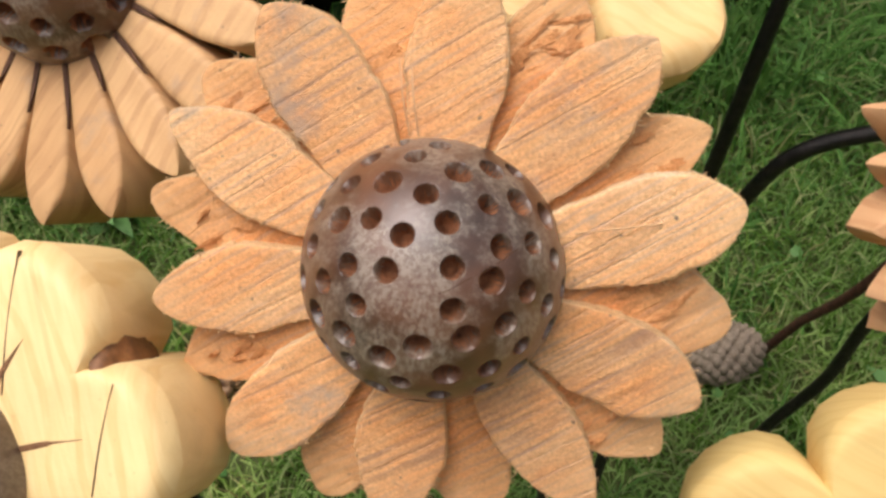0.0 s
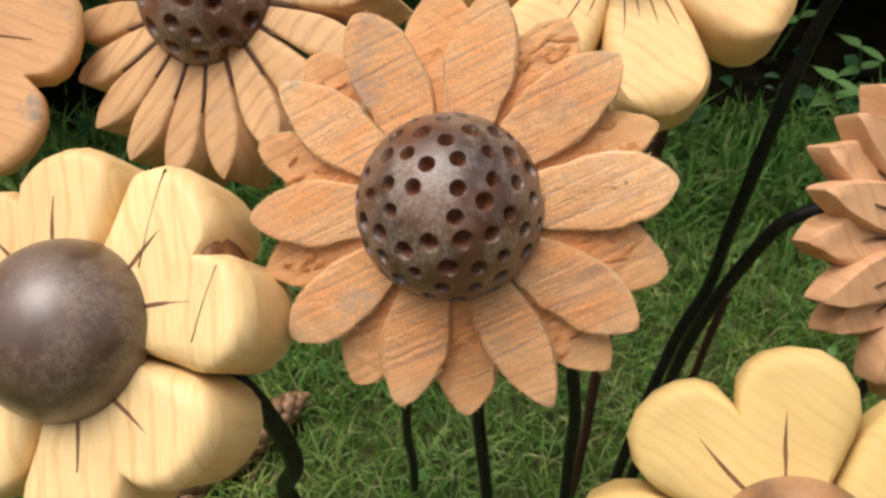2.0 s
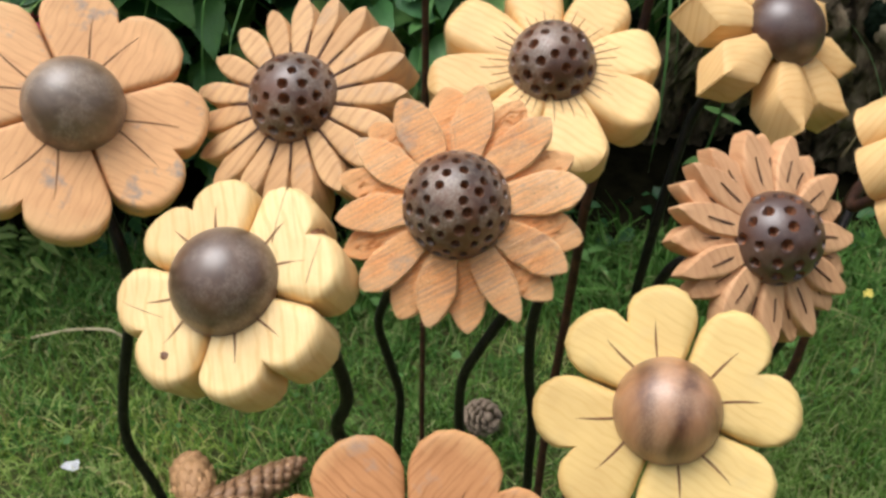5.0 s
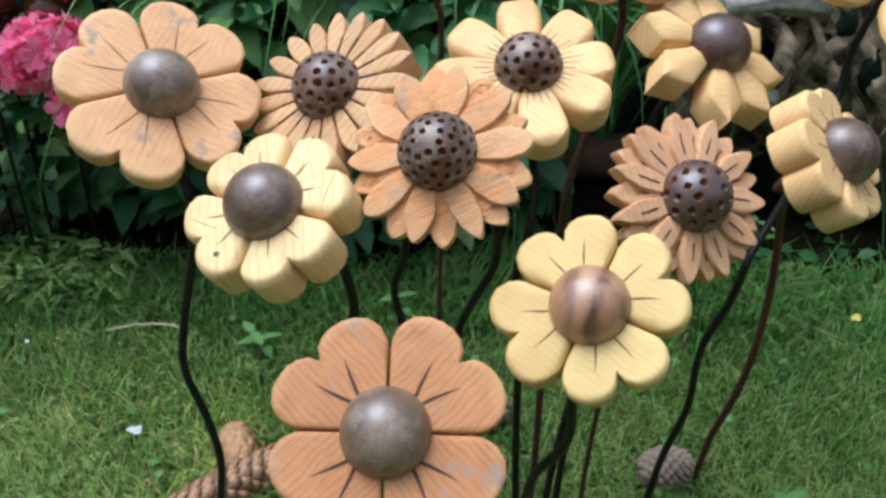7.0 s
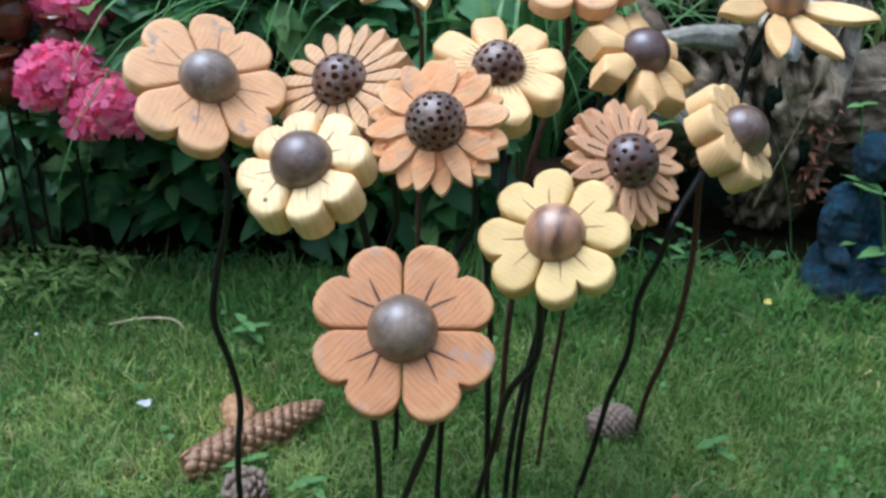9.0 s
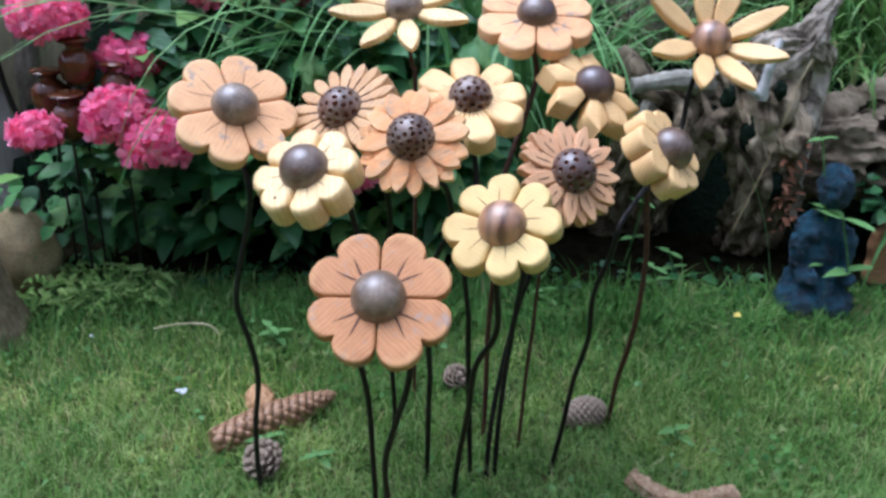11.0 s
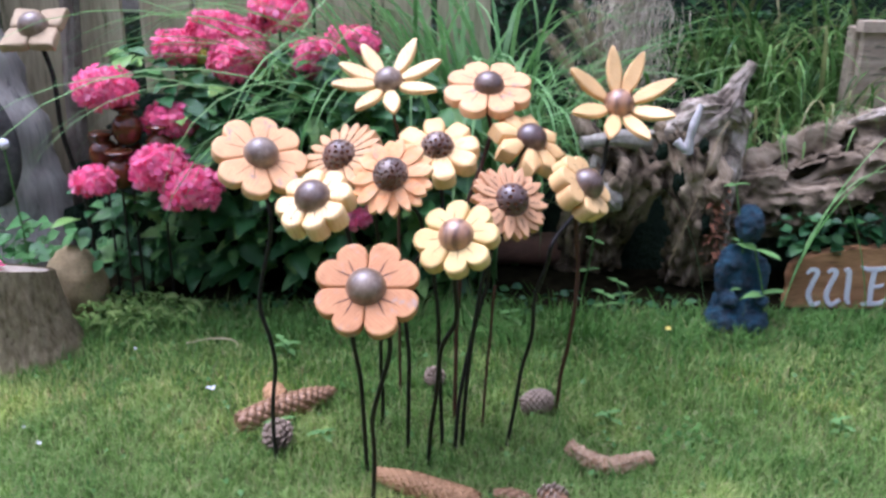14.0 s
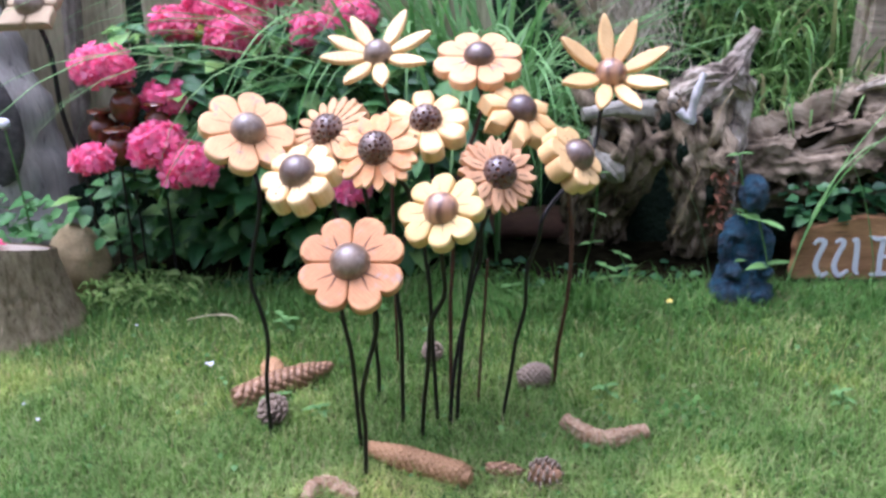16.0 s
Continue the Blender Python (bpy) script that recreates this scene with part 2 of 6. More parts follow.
PALE = wood("pale_yellow_wood", (0.71, 0.545, 0.23), (0.62, 0.43, 0.15), (0.5, 0.43, 0.26), 20, 72, 0.4, 0.55, 0.12, 0.15, saw=0.14, wavy=8, thin=0.7, specks=0.15)
HONEY = wood("honey_pine", (0.77, 0.55, 0.26), (0.66, 0.39, 0.14), (0.55, 0.43, 0.26), 30, 64, 0.45, 0.5, 0.15, 0.15, saw=0.14, wavy=8, thin=0.7, specks=0.15)
DRIFTPALE = wood("greyed_pale_wood", (0.41, 0.335, 0.215), (0.30, 0.235, 0.145), (0.27, 0.24, 0.19), 10, 40, 0.4, 0.7, 0.3, 0.4)
DRILLED = plain("drilled_raw_wood", (0.14, 0.05, 0.02), (0.36, 0.14, 0.055), 500, 0.75, 0.5)
BURNT = plain("burnt_groove", (0.05, 0.018, 0.008), (0.10, 0.04, 0.015), 400, 0.8)
GROOVE = plain("browned_groove", (0.13, 0.055, 0.02), (0.24, 0.11, 0.04), 400, 0.8)
NUT = dome_material("nut_wood_worn", (0.035, 0.015, 0.007), (0.145, 0.058, 0.026), (0.35, 0.295, 0.225), 0.55, 0.36, bare=0.44, gloss=0.6)
NUT_DARK = dome_material("nut_wood_dark", (0.03, 0.013, 0.008), (0.08, 0.033, 0.020), (0.22, 0.17, 0.13), 0.3, 0.36)
NUT_GREY = dome_material("nut_wood_grey", (0.065, 0.040, 0.022), (0.205, 0.135, 0.08), (0.40, 0.33, 0.25), 0.5, 0.38)
NUT_BROWN = dome_material("nut_wood_brown", (0.038, 0.020, 0.010), (0.125, 0.066, 0.035), (0.33, 0.26, 0.20), 0.42, 0.36)
NUT_WARM = dome_material("nut_wood_warm", (0.085, 0.032, 0.014), (0.36, 0.18, 0.085), (0.50, 0.34, 0.21), 0.35, 0.36, 1.0)
IRON = plain("blackened_iron", (0.012, 0.011, 0.011), (0.035, 0.03, 0.027), 180, 0.42, 0.4, 0.0008, 0.6)
RUST = plain("rusty_iron", (0.05, 0.02, 0.012), (0.13, 0.05, 0.025), 160, 0.7, 0.4, 0.0008, 0.2, third=(0.02, 0.015, 0.013))
SOIL = plain("lawn_soil", (0.055, 0.07, 0.022), (0.10, 0.12, 0.04), 16, 0.95, 0.6, 0.01, third=(0.11, 0.085, 0.04), gloss=0.1)
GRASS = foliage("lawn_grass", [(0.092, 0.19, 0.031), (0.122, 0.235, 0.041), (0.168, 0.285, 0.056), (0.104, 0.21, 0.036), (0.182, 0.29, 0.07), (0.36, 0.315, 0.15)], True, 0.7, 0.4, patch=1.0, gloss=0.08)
# Paler copy of the lawn green: dry blades, and open light in its colour.
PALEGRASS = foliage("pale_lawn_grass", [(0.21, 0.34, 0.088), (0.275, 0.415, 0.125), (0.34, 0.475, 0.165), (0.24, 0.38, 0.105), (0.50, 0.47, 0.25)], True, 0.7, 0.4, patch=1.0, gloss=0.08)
LONGGRASS = foliage("long_grass", [(0.045, 0.125, 0.024), (0.075, 0.185, 0.036), (0.12, 0.25, 0.056), (0.09, 0.21, 0.045), (0.20, 0.22, 0.09)], True, 0.5, 0.3, gloss=0.12)
BANKGRASS = foliage("bank_grass", [(0.025, 0.085, 0.017), (0.085, 0.195, 0.042), (0.22, 0.37, 0.11), (0.12, 0.25, 0.06), (0.33, 0.30, 0.15)], True, 0.4, 0.3)
SEDGE = foliage("sedge_blade", [(0.07, 0.21, 0.05), (0.27, 0.46, 0.19), (0.14, 0.34, 0.09)], False, 0.35, 0.28)
LEAF = foliage("hydrangea_leaf", [(0.025, 0.105, 0.032), (0.058, 0.19, 0.058), (0.12, 0.30, 0.085), (0.27, 0.47, 0.13)], False, 0.38, 0.2, True, gloss=0.6)
IVY = foliage("ivy_leaf", [(0.012, 0.05, 0.02), (0.025, 0.085, 0.03), (0.05, 0.14, 0.04)], True, 0.4, 0.15)
IVYGREEN = foliage("trailing_leaf", [(0.05, 0.15, 0.045), (0.08, 0.22, 0.065), (0.13, 0.29, 0.095)], True, 0.45, 0.2)
FERN = foliage("feathery_ground_leaf", [(0.12, 0.22, 0.05), (0.20, 0.32, 0.09), (0.28, 0.38, 0.13)], True, 0.6, 0.3, gloss=0.1)
WEED = foliage("weed_leaf", [(0.08, 0.20, 0.05), (0.15, 0.30, 0.095), (0.11, 0.24, 0.07)], True, 0.45, 0.3)
PINK = foliage("pink_floret", [(0.88, 0.12, 0.30), (0.95, 0.23, 0.43), (0.98, 0.39, 0.57), (0.92, 0.16, 0.355)], True, 0.6, 0.45, gloss=0.1)
LIME = foliage("lime_bud", [(0.35, 0.42, 0.06), (0.5, 0.5, 0.1)], True, 0.6, 0.3)
STRAW = plain("dry_straw", (0.42, 0.35, 0.2), (0.6, 0.52, 0.33), 60, 0.8)
PLUME = plain("dry_plume", (0.46, 0.39, 0.27), (0.68, 0.60, 0.45), 90, 0.9)
FENCE = plain("weathered_fence_board", (0.34, 0.30, 0.18), (0.56, 0.505, 0.325), 14, 0.9, 0.5, 0.002, 0, (1, 1, 0.12), third=(0.12, 0.125, 0.06), gloss=0.2)
FENCEPALE = plain("pale_panel", (0.62, 0.60, 0.58), (0.78, 0.76, 0.73), 14, 0.9, 0.3, 0.002, gloss=0.2)
POST = plain("grey_driftwood_post", (0.24, 0.225, 0.19), (0.55, 0.52, 0.45), 11, 0.85, 0.6, 0.004, 0, (1, 1, 0.15), third=(0.06, 0.055, 0.055))
POLE = plain("flaking_pole_bark", (0.10, 0.078, 0.055), (0.34, 0.30, 0.24), 26, 0.9, 0.8, 0.005, 0, (1, 1, 0.4), third=(0.20, 0.16, 0.12), gloss=0.15)
BARK = plain("stump_bark", (0.25, 0.20, 0.105), (0.58, 0.485, 0.30), 75, 0.95, 1.0, 0.010, 0, (1, 1, 0.32), third=(0.16, 0.115, 0.07), gloss=0.1)
CRATE = plain("weathered_planter_board", (0.29, 0.23, 0.155), (0.48, 0.40, 0.285), 18, 0.9, 0.6, 0.003, 0, (0.2, 1, 1.6), third=(0.13, 0.13, 0.08), gloss=0.2)
CUTWOOD = plain("cut_log_face", (0.27, 0.225, 0.165), (0.38, 0.33, 0.25), 30, 0.85, 0.4)
DRIFT = driftwood("gnarled_root_wood", (0.25, 0.20, 0.13), (0.05, 0.038, 0.024), (0.44, 0.36, 0.25), (1.1, 1.1, 0.25))
DRIFTLOG = driftwood("driftwood_log_wood", (0.205, 0.165, 0.11), (0.085, 0.066, 0.044), (0.34, 0.285, 0.205), (0.55, 0.9, 0.95))
DRIFTGREY = driftwood("bleached_driftwood", (0.40, 0.345, 0.27), (0.12, 0.10, 0.075), (0.62, 0.56, 0.47), (0.9, 0.9, 0.5))
BLEACHED = plain("bleached_root_wood", (0.18, 0.165, 0.125), (0.46, 0.425, 0.34), 40, 0.8, 0.5)
SPUR = plain("sun_bleached_spur", (0.42, 0.40, 0.37), (0.66, 0.64, 0.61), 50, 0.8, 0.4)
BRONZE = plain("blue_patina_bronze", (0.008, 0.012, 0.022), (0.02, 0.11, 0.17), 46, 0.42, 1.0, 0.010, 0.1, third=(0.05, 0.035, 0.06), gloss=0.5)
SIGNWOOD = plain("sign_plank_wood", (0.27, 0.13, 0.048), (0.52, 0.28, 0.12), 22, 0.75, 0.5, 0.003, 0, (0.15, 1, 1.8), third=(0.12, 0.06, 0.026))
WHITE = plain("white_sign_paint", (0.78, 0.80, 0.83), (0.86, 0.87, 0.88), 60, 0.6)
CONE = plain("spruce_cone_scale", (0.17, 0.085, 0.038), (0.36, 0.20, 0.10), 90, 0.45, 0.4, third=(0.47, 0.30, 0.17))
CONEPALE = plain("gnawed_cone_core", (0.28, 0.14, 0.055), (0.60, 0.43, 0.26), 110, 0.8, 0.9, 0.004, third=(0.62, 0.52, 0.40))
CONETAN = plain("tan_cone_scale", (0.32, 0.165, 0.07), (0.52, 0.30, 0.135), 90, 0.65, 0.4)
CONEGREY = plain("grey_pine_cone_scale", (0.13, 0.09, 0.054), (0.31, 0.238, 0.168), 120, 0.75, 0.4)
GLAZE = plain("glossy_brown_turned_wood", (0.055, 0.016, 0.006), (0.16, 0.05, 0.018), 35, 0.18, 0.1)
SAND = plain("sandy_boulder", (0.21, 0.16, 0.07), (0.34, 0.27, 0.14), 20, 0.9, 0.5, 0.004)
EDGE = plain("red_brown_log_edging", (0.085, 0.042, 0.025), (0.17, 0.085, 0.05), 24, 0.85, 0.6, 0.004, 0, (0.3, 1, 1))
DRYFERN = plain("dry_fern", (0.16, 0.06, 0.025), (0.36, 0.16, 0.08), 80, 0.85)
YELLOW = plain("yellow_petal", (0.62, 0.52, 0.08), (0.7, 0.6, 0.14), 60, 0.6)
# Near-black brown: shade put into colour for the bed and log holes.
SHADEBROWN = plain("brown_black_shade", (0.006, 0.006, 0.003), (0.020, 0.018, 0.009), 30, 1.0, 0.9, 0.01, gloss=0.0)
KNOT = plain("resinous_knot", (0.045, 0.014, 0.005), (0.33, 0.14, 0.045), 170, 0.45, 0.4)
POSTDARK = plain("dark_grey_wood", (0.035, 0.032, 0.03), (0.12, 0.112, 0.10), 40, 0.9, 0.8, 0.004)
HEDGEWALL = plain("clipped_hedge", (0.016, 0.036, 0.012), (0.05, 0.09, 0.03), 22, 0.9, 1.0, 0.05)
# Near-black green: shade put into colour for bush, bank and root holes.
SHADEGREEN = plain("green_black_shade", (0.006, 0.012, 0.008), (0.016, 0.028, 0.016), 9, 1.0, 0.8, 0.03, gloss=0.05)


# ---------------------------------------------------------------- builders
def thing(name, place, label, category, group="", kind=""):
    e = new(name)
    e.empty_display_size = 0.02
    e.location = place
    return tagged(e, label, category, group, kind)


def base_of(parent):
    v = Vector((0, 0, 0))
    while parent:
        v += parent.location
        parent = parent.parent
    return v


def part(name, bm, material, parent=None, label="", smooth=True, uv=None):
    """One mesh object from a bmesh in world metres, under a thing or a part."""
    me = bpy.data.meshes.new(name)
    off = base_of(parent)
    if parent:
        for v in bm.verts:
            v.co -= off
    bmesh.ops.recalc_face_normals(bm, faces=bm.faces)
    for f in bm.faces:
        f.smooth = smooth
    bm.to_mesh(me)
    bm.free()
    me.materials.append(material)
    if smooth:
        me.set_sharp_from_angle(angle=radians(48))
    ob = new(name, me)
    ob.parent = parent
    return tagged(ob, label)


def raw(name, verts, faces, material, parent=None, label="", smooth=True):
    """One mesh object from arrays of places and faces."""
    me = bpy.data.meshes.new(name)
    off = base_of(parent)
    me.from_pydata((np.asarray(verts) - np.array(off)).tolist(), [], faces)
    me.polygons.foreach_set("use_smooth", [smooth] * len(me.polygons))
    me.materials.append(material)
    ob = new(name, me)
    ob.parent = parent
    return tagged(ob, label)


def spline(points, n):
    """A smooth line through the points, n steps a stretch."""
    p = [Vector(q) for q in points]
    p = [2 * p[0] - p[1]] + p + [2 * p[-1] - p[-2]]
    out = []
    for i in range(1, len(p) - 2):
        a, b, c, d = p[i - 1], p[i], p[i + 1], p[i + 2]
        for k in range(n):
            t = k / n
            out.append(0.5 * (2 * b + (c - a) * t + (2 * a - 5 * b + 4 * c - d) * t * t + (3 * b - a - 3 * c + d) * t ** 3))
    return out + [p[-2]]


def tube(bm, line, radius, sides=10, lump=0.0, lump_scale=20.0, ridge=0):
    """A closed tube round a line; radius is a number or a function of 0..1; lump roughens it."""
    line = [Vector(q) for q in line]
    rings, up = [], Vector((0.31, 0.17, 0.93))
    for i, q in enumerate(line):
        ahead = (line[min(i + 1, len(line) - 1)] - line[max(i - 1, 0)]).normalized()
        side = ahead.cross(up)
        side = side.normalized() if side.length > 1e-3 else ahead.orthogonal().normalized()
        up = side.cross(ahead).normalized()
        r = radius(i / (len(line) - 1)) if callable(radius) else radius
        ring = []
        for k in range(sides):
            a = 2 * math.pi * k / sides
            way = side * math.cos(a) + up * math.sin(a)
            rr = r
            if lump:
                w = q + way * r
                rr *= 1 + lump * (noise.noise(w * lump_scale) + 0.5 * noise.noise(w * lump_scale * 2.7)) + (lump * 0.6 * (0.5 - abs(noise.noise(Vector((ridge * math.cos(a), ridge * math.sin(a), i * 0.06 + r * 90))))) if ridge else 0)
            ring.append(bm.verts.new(q + way * rr))
        rings.append(ring)
    for a, b in zip(rings, rings[1:]):
        for k in range(sides):
            bm.faces.new((a[k], a[(k + 1) % sides], b[(k + 1) % sides], b[k]))
    for ring in (rings[0], rings[-1]):
        c = bm.verts.new(sum((v.co for v in ring), Vector()) / sides)
        for k in range(sides):
            bm.faces.new((ring[k], ring[(k + 1) % sides], c))
    return bm


def gnarl(bm, line, radius, sides=72, folds=4.0, depth=0.4, pits=0.15, flat=1.0, seed=0.0):
    """A weathered trunk: deep lengthwise folds and pits round a line."""
    line = [Vector(q) for q in line]
    rings, up = [], Vector((0.31, 0.17, 0.93))
    for i, q in enumerate(line):
        ahead = (line[min(i + 1, len(line) - 1)] - line[max(i - 1, 0)]).normalized()
        side = ahead.cross(up)
        side = side.normalized() if side.length > 1e-3 else ahead.orthogonal().normalized()
        up = side.cross(ahead).normalized()
        u = i / (len(line) - 1)
        r = radius(u)
        ring = []
        for k in range(sides):
            a = 2 * math.pi * k / sides
            w = Vector((folds * math.cos(a + 0.9 * u), folds * math.sin(a + 0.9 * u), u * 2.2 + seed))
            w2 = Vector((folds * 2.6 * math.cos(a + 1.2 * u), folds * 2.6 * math.sin(a + 1.2 * u), u * 5 + seed))
            fold = 1 - 2 * abs(noise.noise(w)) + 0.5 * (1 - 2 * abs(noise.noise(w2)))
            way = side * math.cos(a) + up * math.sin(a) * flat
            pit = noise.noise((q + way * r) * 28 + Vector((seed, 0, 0))) + 0.6 * noise.noise((q + way * r) * 75)
            ring.append(bm.verts.new(q + way * r * (1 - depth * (0.9 - fold) * 0.55 + pits * pit)))
        rings.append(ring)
    for a, b in zip(rings, rings[1:]):
        for k in range(sides):
            bm.faces.new((a[k], a[(k + 1) % sides], b[(k + 1) % sides], b[k]))
    for ring in (rings[0], rings[-1]):
        c = bm.verts.new(sum((v.co for v in ring), Vector()) / sides)
        for k in range(sides):
            bm.faces.new((ring[k], ring[(k + 1) % sides], c))
    return bm


def lathe(bm, profile, place, sides=24, tilt=None):
    """A turned solid: profile of (radius, height) from bottom to top."""
    m = tilt or Matrix.Identity(3)
    rings = [[bm.verts.new(Vector(place) + m @ Vector((r * math.cos(2 * math.pi * k / sides), r * math.sin(2 * math.pi * k / sides), h))) for k in range(sides)] for r, h in profile]
    for a, b in zip(rings, rings[1:]):
        for k in range(sides):
            bm.faces.new((a[k], a[(k + 1) % sides], b[(k + 1) % sides], b[k]))
    bm.faces.new(rings[0]), bm.faces.new(rings[-1])
    return bm


# The garden's own directions: along the flower bed, and away into it.
GX, GY = Vector((0.974, 0.226, 0)), Vector((-0.226, 0.974, 0))
GO = Vector((0.369, -1.227, 0))


def garden(across, away, height=0.0):
    return GO + GX * across + GY * away + Vector((0, 0, height))


# ---------------------------------------------------------------- wooden flowers
US = [0, 0.12, 0.28, 0.45, 0.6, 0.72, 0.80, 0.86, 0.91, 0.95, 0.98, 0.995, 1.0]
VS = [-1, -0.95, -0.85, -0.65, -0.35, 0, 0.35, 0.65, 0.85, 0.95, 1]


class Face:
    """The plane of a flower: its middle, the way it faces, right and up in it."""
    def __init__(self, centre, azimuth, elevation):
        a, e = radians(azimuth), radians(elevation)
        self.c = Vector(centre)
        self.n = Vector((math.sin(a) * math.cos(e), -math.cos(a) * math.cos(e), math.sin(e)))
        self.x = Vector((math.cos(a), math.sin(a), 0))
        self.y = self.n.cross(self.x)

    def at(self, x, y, z):
        return self.c + self.x * x + self.y * y + self.n * z


def slab(face, shape, front, thick, bevel, ridge=0.0, rough=0.0, seed=0.0, hollow=0.0, cup=None, nv=VS, nu=US, zone=0.74, rim=0, spin=0.0):
    """A thick petal over shape(u, v) -> place in the plane: rounded rim, flat back, side walls."""
    bm = bmesh.new()
    layer = bm.loops.layers.uv.new("UVMap")
    flat = {}

    def put(x, y, z):
        p = face.at(x, y, z) if cup is None else face.at(*cup(x, y, z))
        if rough:
            q = Vector((x * 160 + seed, y * 160, z * 160))
            h = noise.noise(q) + 0.6 * noise.noise(q * 3.1) + 0.3 * noise.noise(q * 7.3)
            p = p + face.n * rough * h * 0.8 + (face.x * noise.noise(q + Vector((9, 0, 0))) + face.y * noise.noise(q + Vector((0, 9, 0)))) * rough * 0.9
        v = bm.verts.new(p)
        sx, sy = x * math.cos(spin) + y * math.sin(spin), y * math.cos(spin) - x * math.sin(spin)
        flat[v] = (sx + z * 0.35, sy - z * 0.8)
        return v

    def top_z(u, v):
        e = max(abs(v), (u - 0.4) / 0.6)
        drop = bevel * max(0.0, (e - zone) / (1 - zone)) ** 2.4
        return front - drop + ridge * (1 - abs(v)) * min(1, 3 * u) * (1 - 0.6 * u) - hollow * (1 - v * v)

    top = [[put(*shape(u, v), top_z(u, v)) for v in nv] for u in nu]
    mid = lambda u, v: put(*(0.99 * q for q in shape(u, v)), front - thick * 0.93)
    low = [[(mid(u, v) if i in (0, len(nu) - 1) or j in (0, len(nv) - 1) else None) for j, v in enumerate(nv)] for i, u in enumerate(nu)]
    rim_t = [top[i][0] for i in range(len(nu))] + top[-1][1:] + [top[i][-1] for i in range(len(nu) - 2, -1, -1)] + top[0][-2:0:-1]
    rim_l = [low[i][0] for i in range(len(nu))] + low[-1][1:] + [low[i][-1] for i in range(len(nu) - 2, -1, -1)] + low[0][-2:0:-1]
    for i in range(len(nu) - 1):
        for j in range(len(nv) - 1):
            f = bm.faces.new((top[i][j], top[i][j + 1], top[i + 1][j + 1], top[i + 1][j]))
            f.material_index = 1 if rim and (min(j, len(nv) - 2 - j) < rim or i > len(nu) - 2 - rim) else 0
    k = len(rim_t)
    for i in range(k):
        f = bm.faces.new((rim_t[i], rim_t[(i + 1) % k], rim_l[(i + 1) % k], rim_l[i]))
        f.material_index = 1 if rim else 0
    bm.faces.new(rim_l)
    bmesh.ops.remove_doubles(bm, verts=bm.verts, dist=1e-6)
    for f in bm.faces:
        for loop in f.loops:
            loop[layer].uv = flat[loop.vert]
    return bm


def heart(inner, outer, mid_angle, half, gap, notch=0.80, edge=0.66):
    """Two round lobes side by side, cut straight at both flanks."""
    def shape(u, v):
        phi = v * half
        x = (abs(phi) - half / 2) / (half / 2)
        lo = notch if x < 0 else edge
        r = outer * (lo + (1 - lo) * max(0.0, 1 - abs(x) ** 2.3) ** 0.62)
        rr = inner + (r - inner) * u
        off = gap if abs(v) == 1 else gap * abs(v) ** 6
        a = mid_angle + phi
        px, py = rr * math.cos(a), rr * math.sin(a)
        s = -1 if v > 0 else 1
        return px - math.sin(a) * off * s, py + math.cos(a) * off * s
    return shape


def leafy(inner, outer, angle, half_width, kind="point", wide=0.55, bend=0.0, blunt=2.2, fray=0.0, key=0.0):
    """One free petal: pointed, spoon, diamond or slim."""
    def shape(u, v):
        if kind == "point":
            w = min(1, 0.62 + 0.9 * u) * max(0.0, 1 - max(0, (u - wide) / (1 - wide)) ** blunt) ** 0.72
        elif kind == "spoon":
            w = (0.5 + 0.5 * math.sin(min(1, u / 0.7) * math.pi / 2)) * max(0.0, 1 - max(0, (u - 0.7) / 0.3) ** 2.4) ** 0.5
        elif kind == "diamond":
            w = (0.42 + 0.58 * u / wide) if u < wide else max(0.04, (1 - u) / (1 - wide))
        elif kind == "wedge":
            r0 = inner + (outer - inner) * u
            w = r0 / (outer * 0.8) * (0.94 if u > 0.1 else 0.97) * max(0.0, 1 - max(0, (u - wide) / (1 - wide)) ** blunt) ** 0.8
        elif kind == "corner":
            w = max(0.02, (2 * u if u < 0.5 else 2 - 2 * u) - 0.05 * math.sin(math.pi * max(0, 2 * u - 1)))
        elif kind == "slim":
            w = math.sin(math.pi * (0.1 + 0.9 * u)) ** 0.75 if u < 1 else 0.0
        else:
            w = 0.72 + 0.28 * u if u < 0.9 else (0.97 if u < 0.97 else 0.9)
        w *= half_width * (1 + fray * (noise.noise(Vector((u * 5, key, (v > 0) * 9))) + 0.45 * noise.noise(Vector((u * 19, key, (v > 0) * 9))) + 0.3 * noise.noise(Vector((u * 57, key, (v > 0) * 9)))))
        r = inner + (outer - inner) * u
        a = angle + bend * u
        px, py = r * math.cos(a), r * math.sin(a)
        return px - math.sin(a) * w * v, py + math.cos(a) * w * v
    return shape


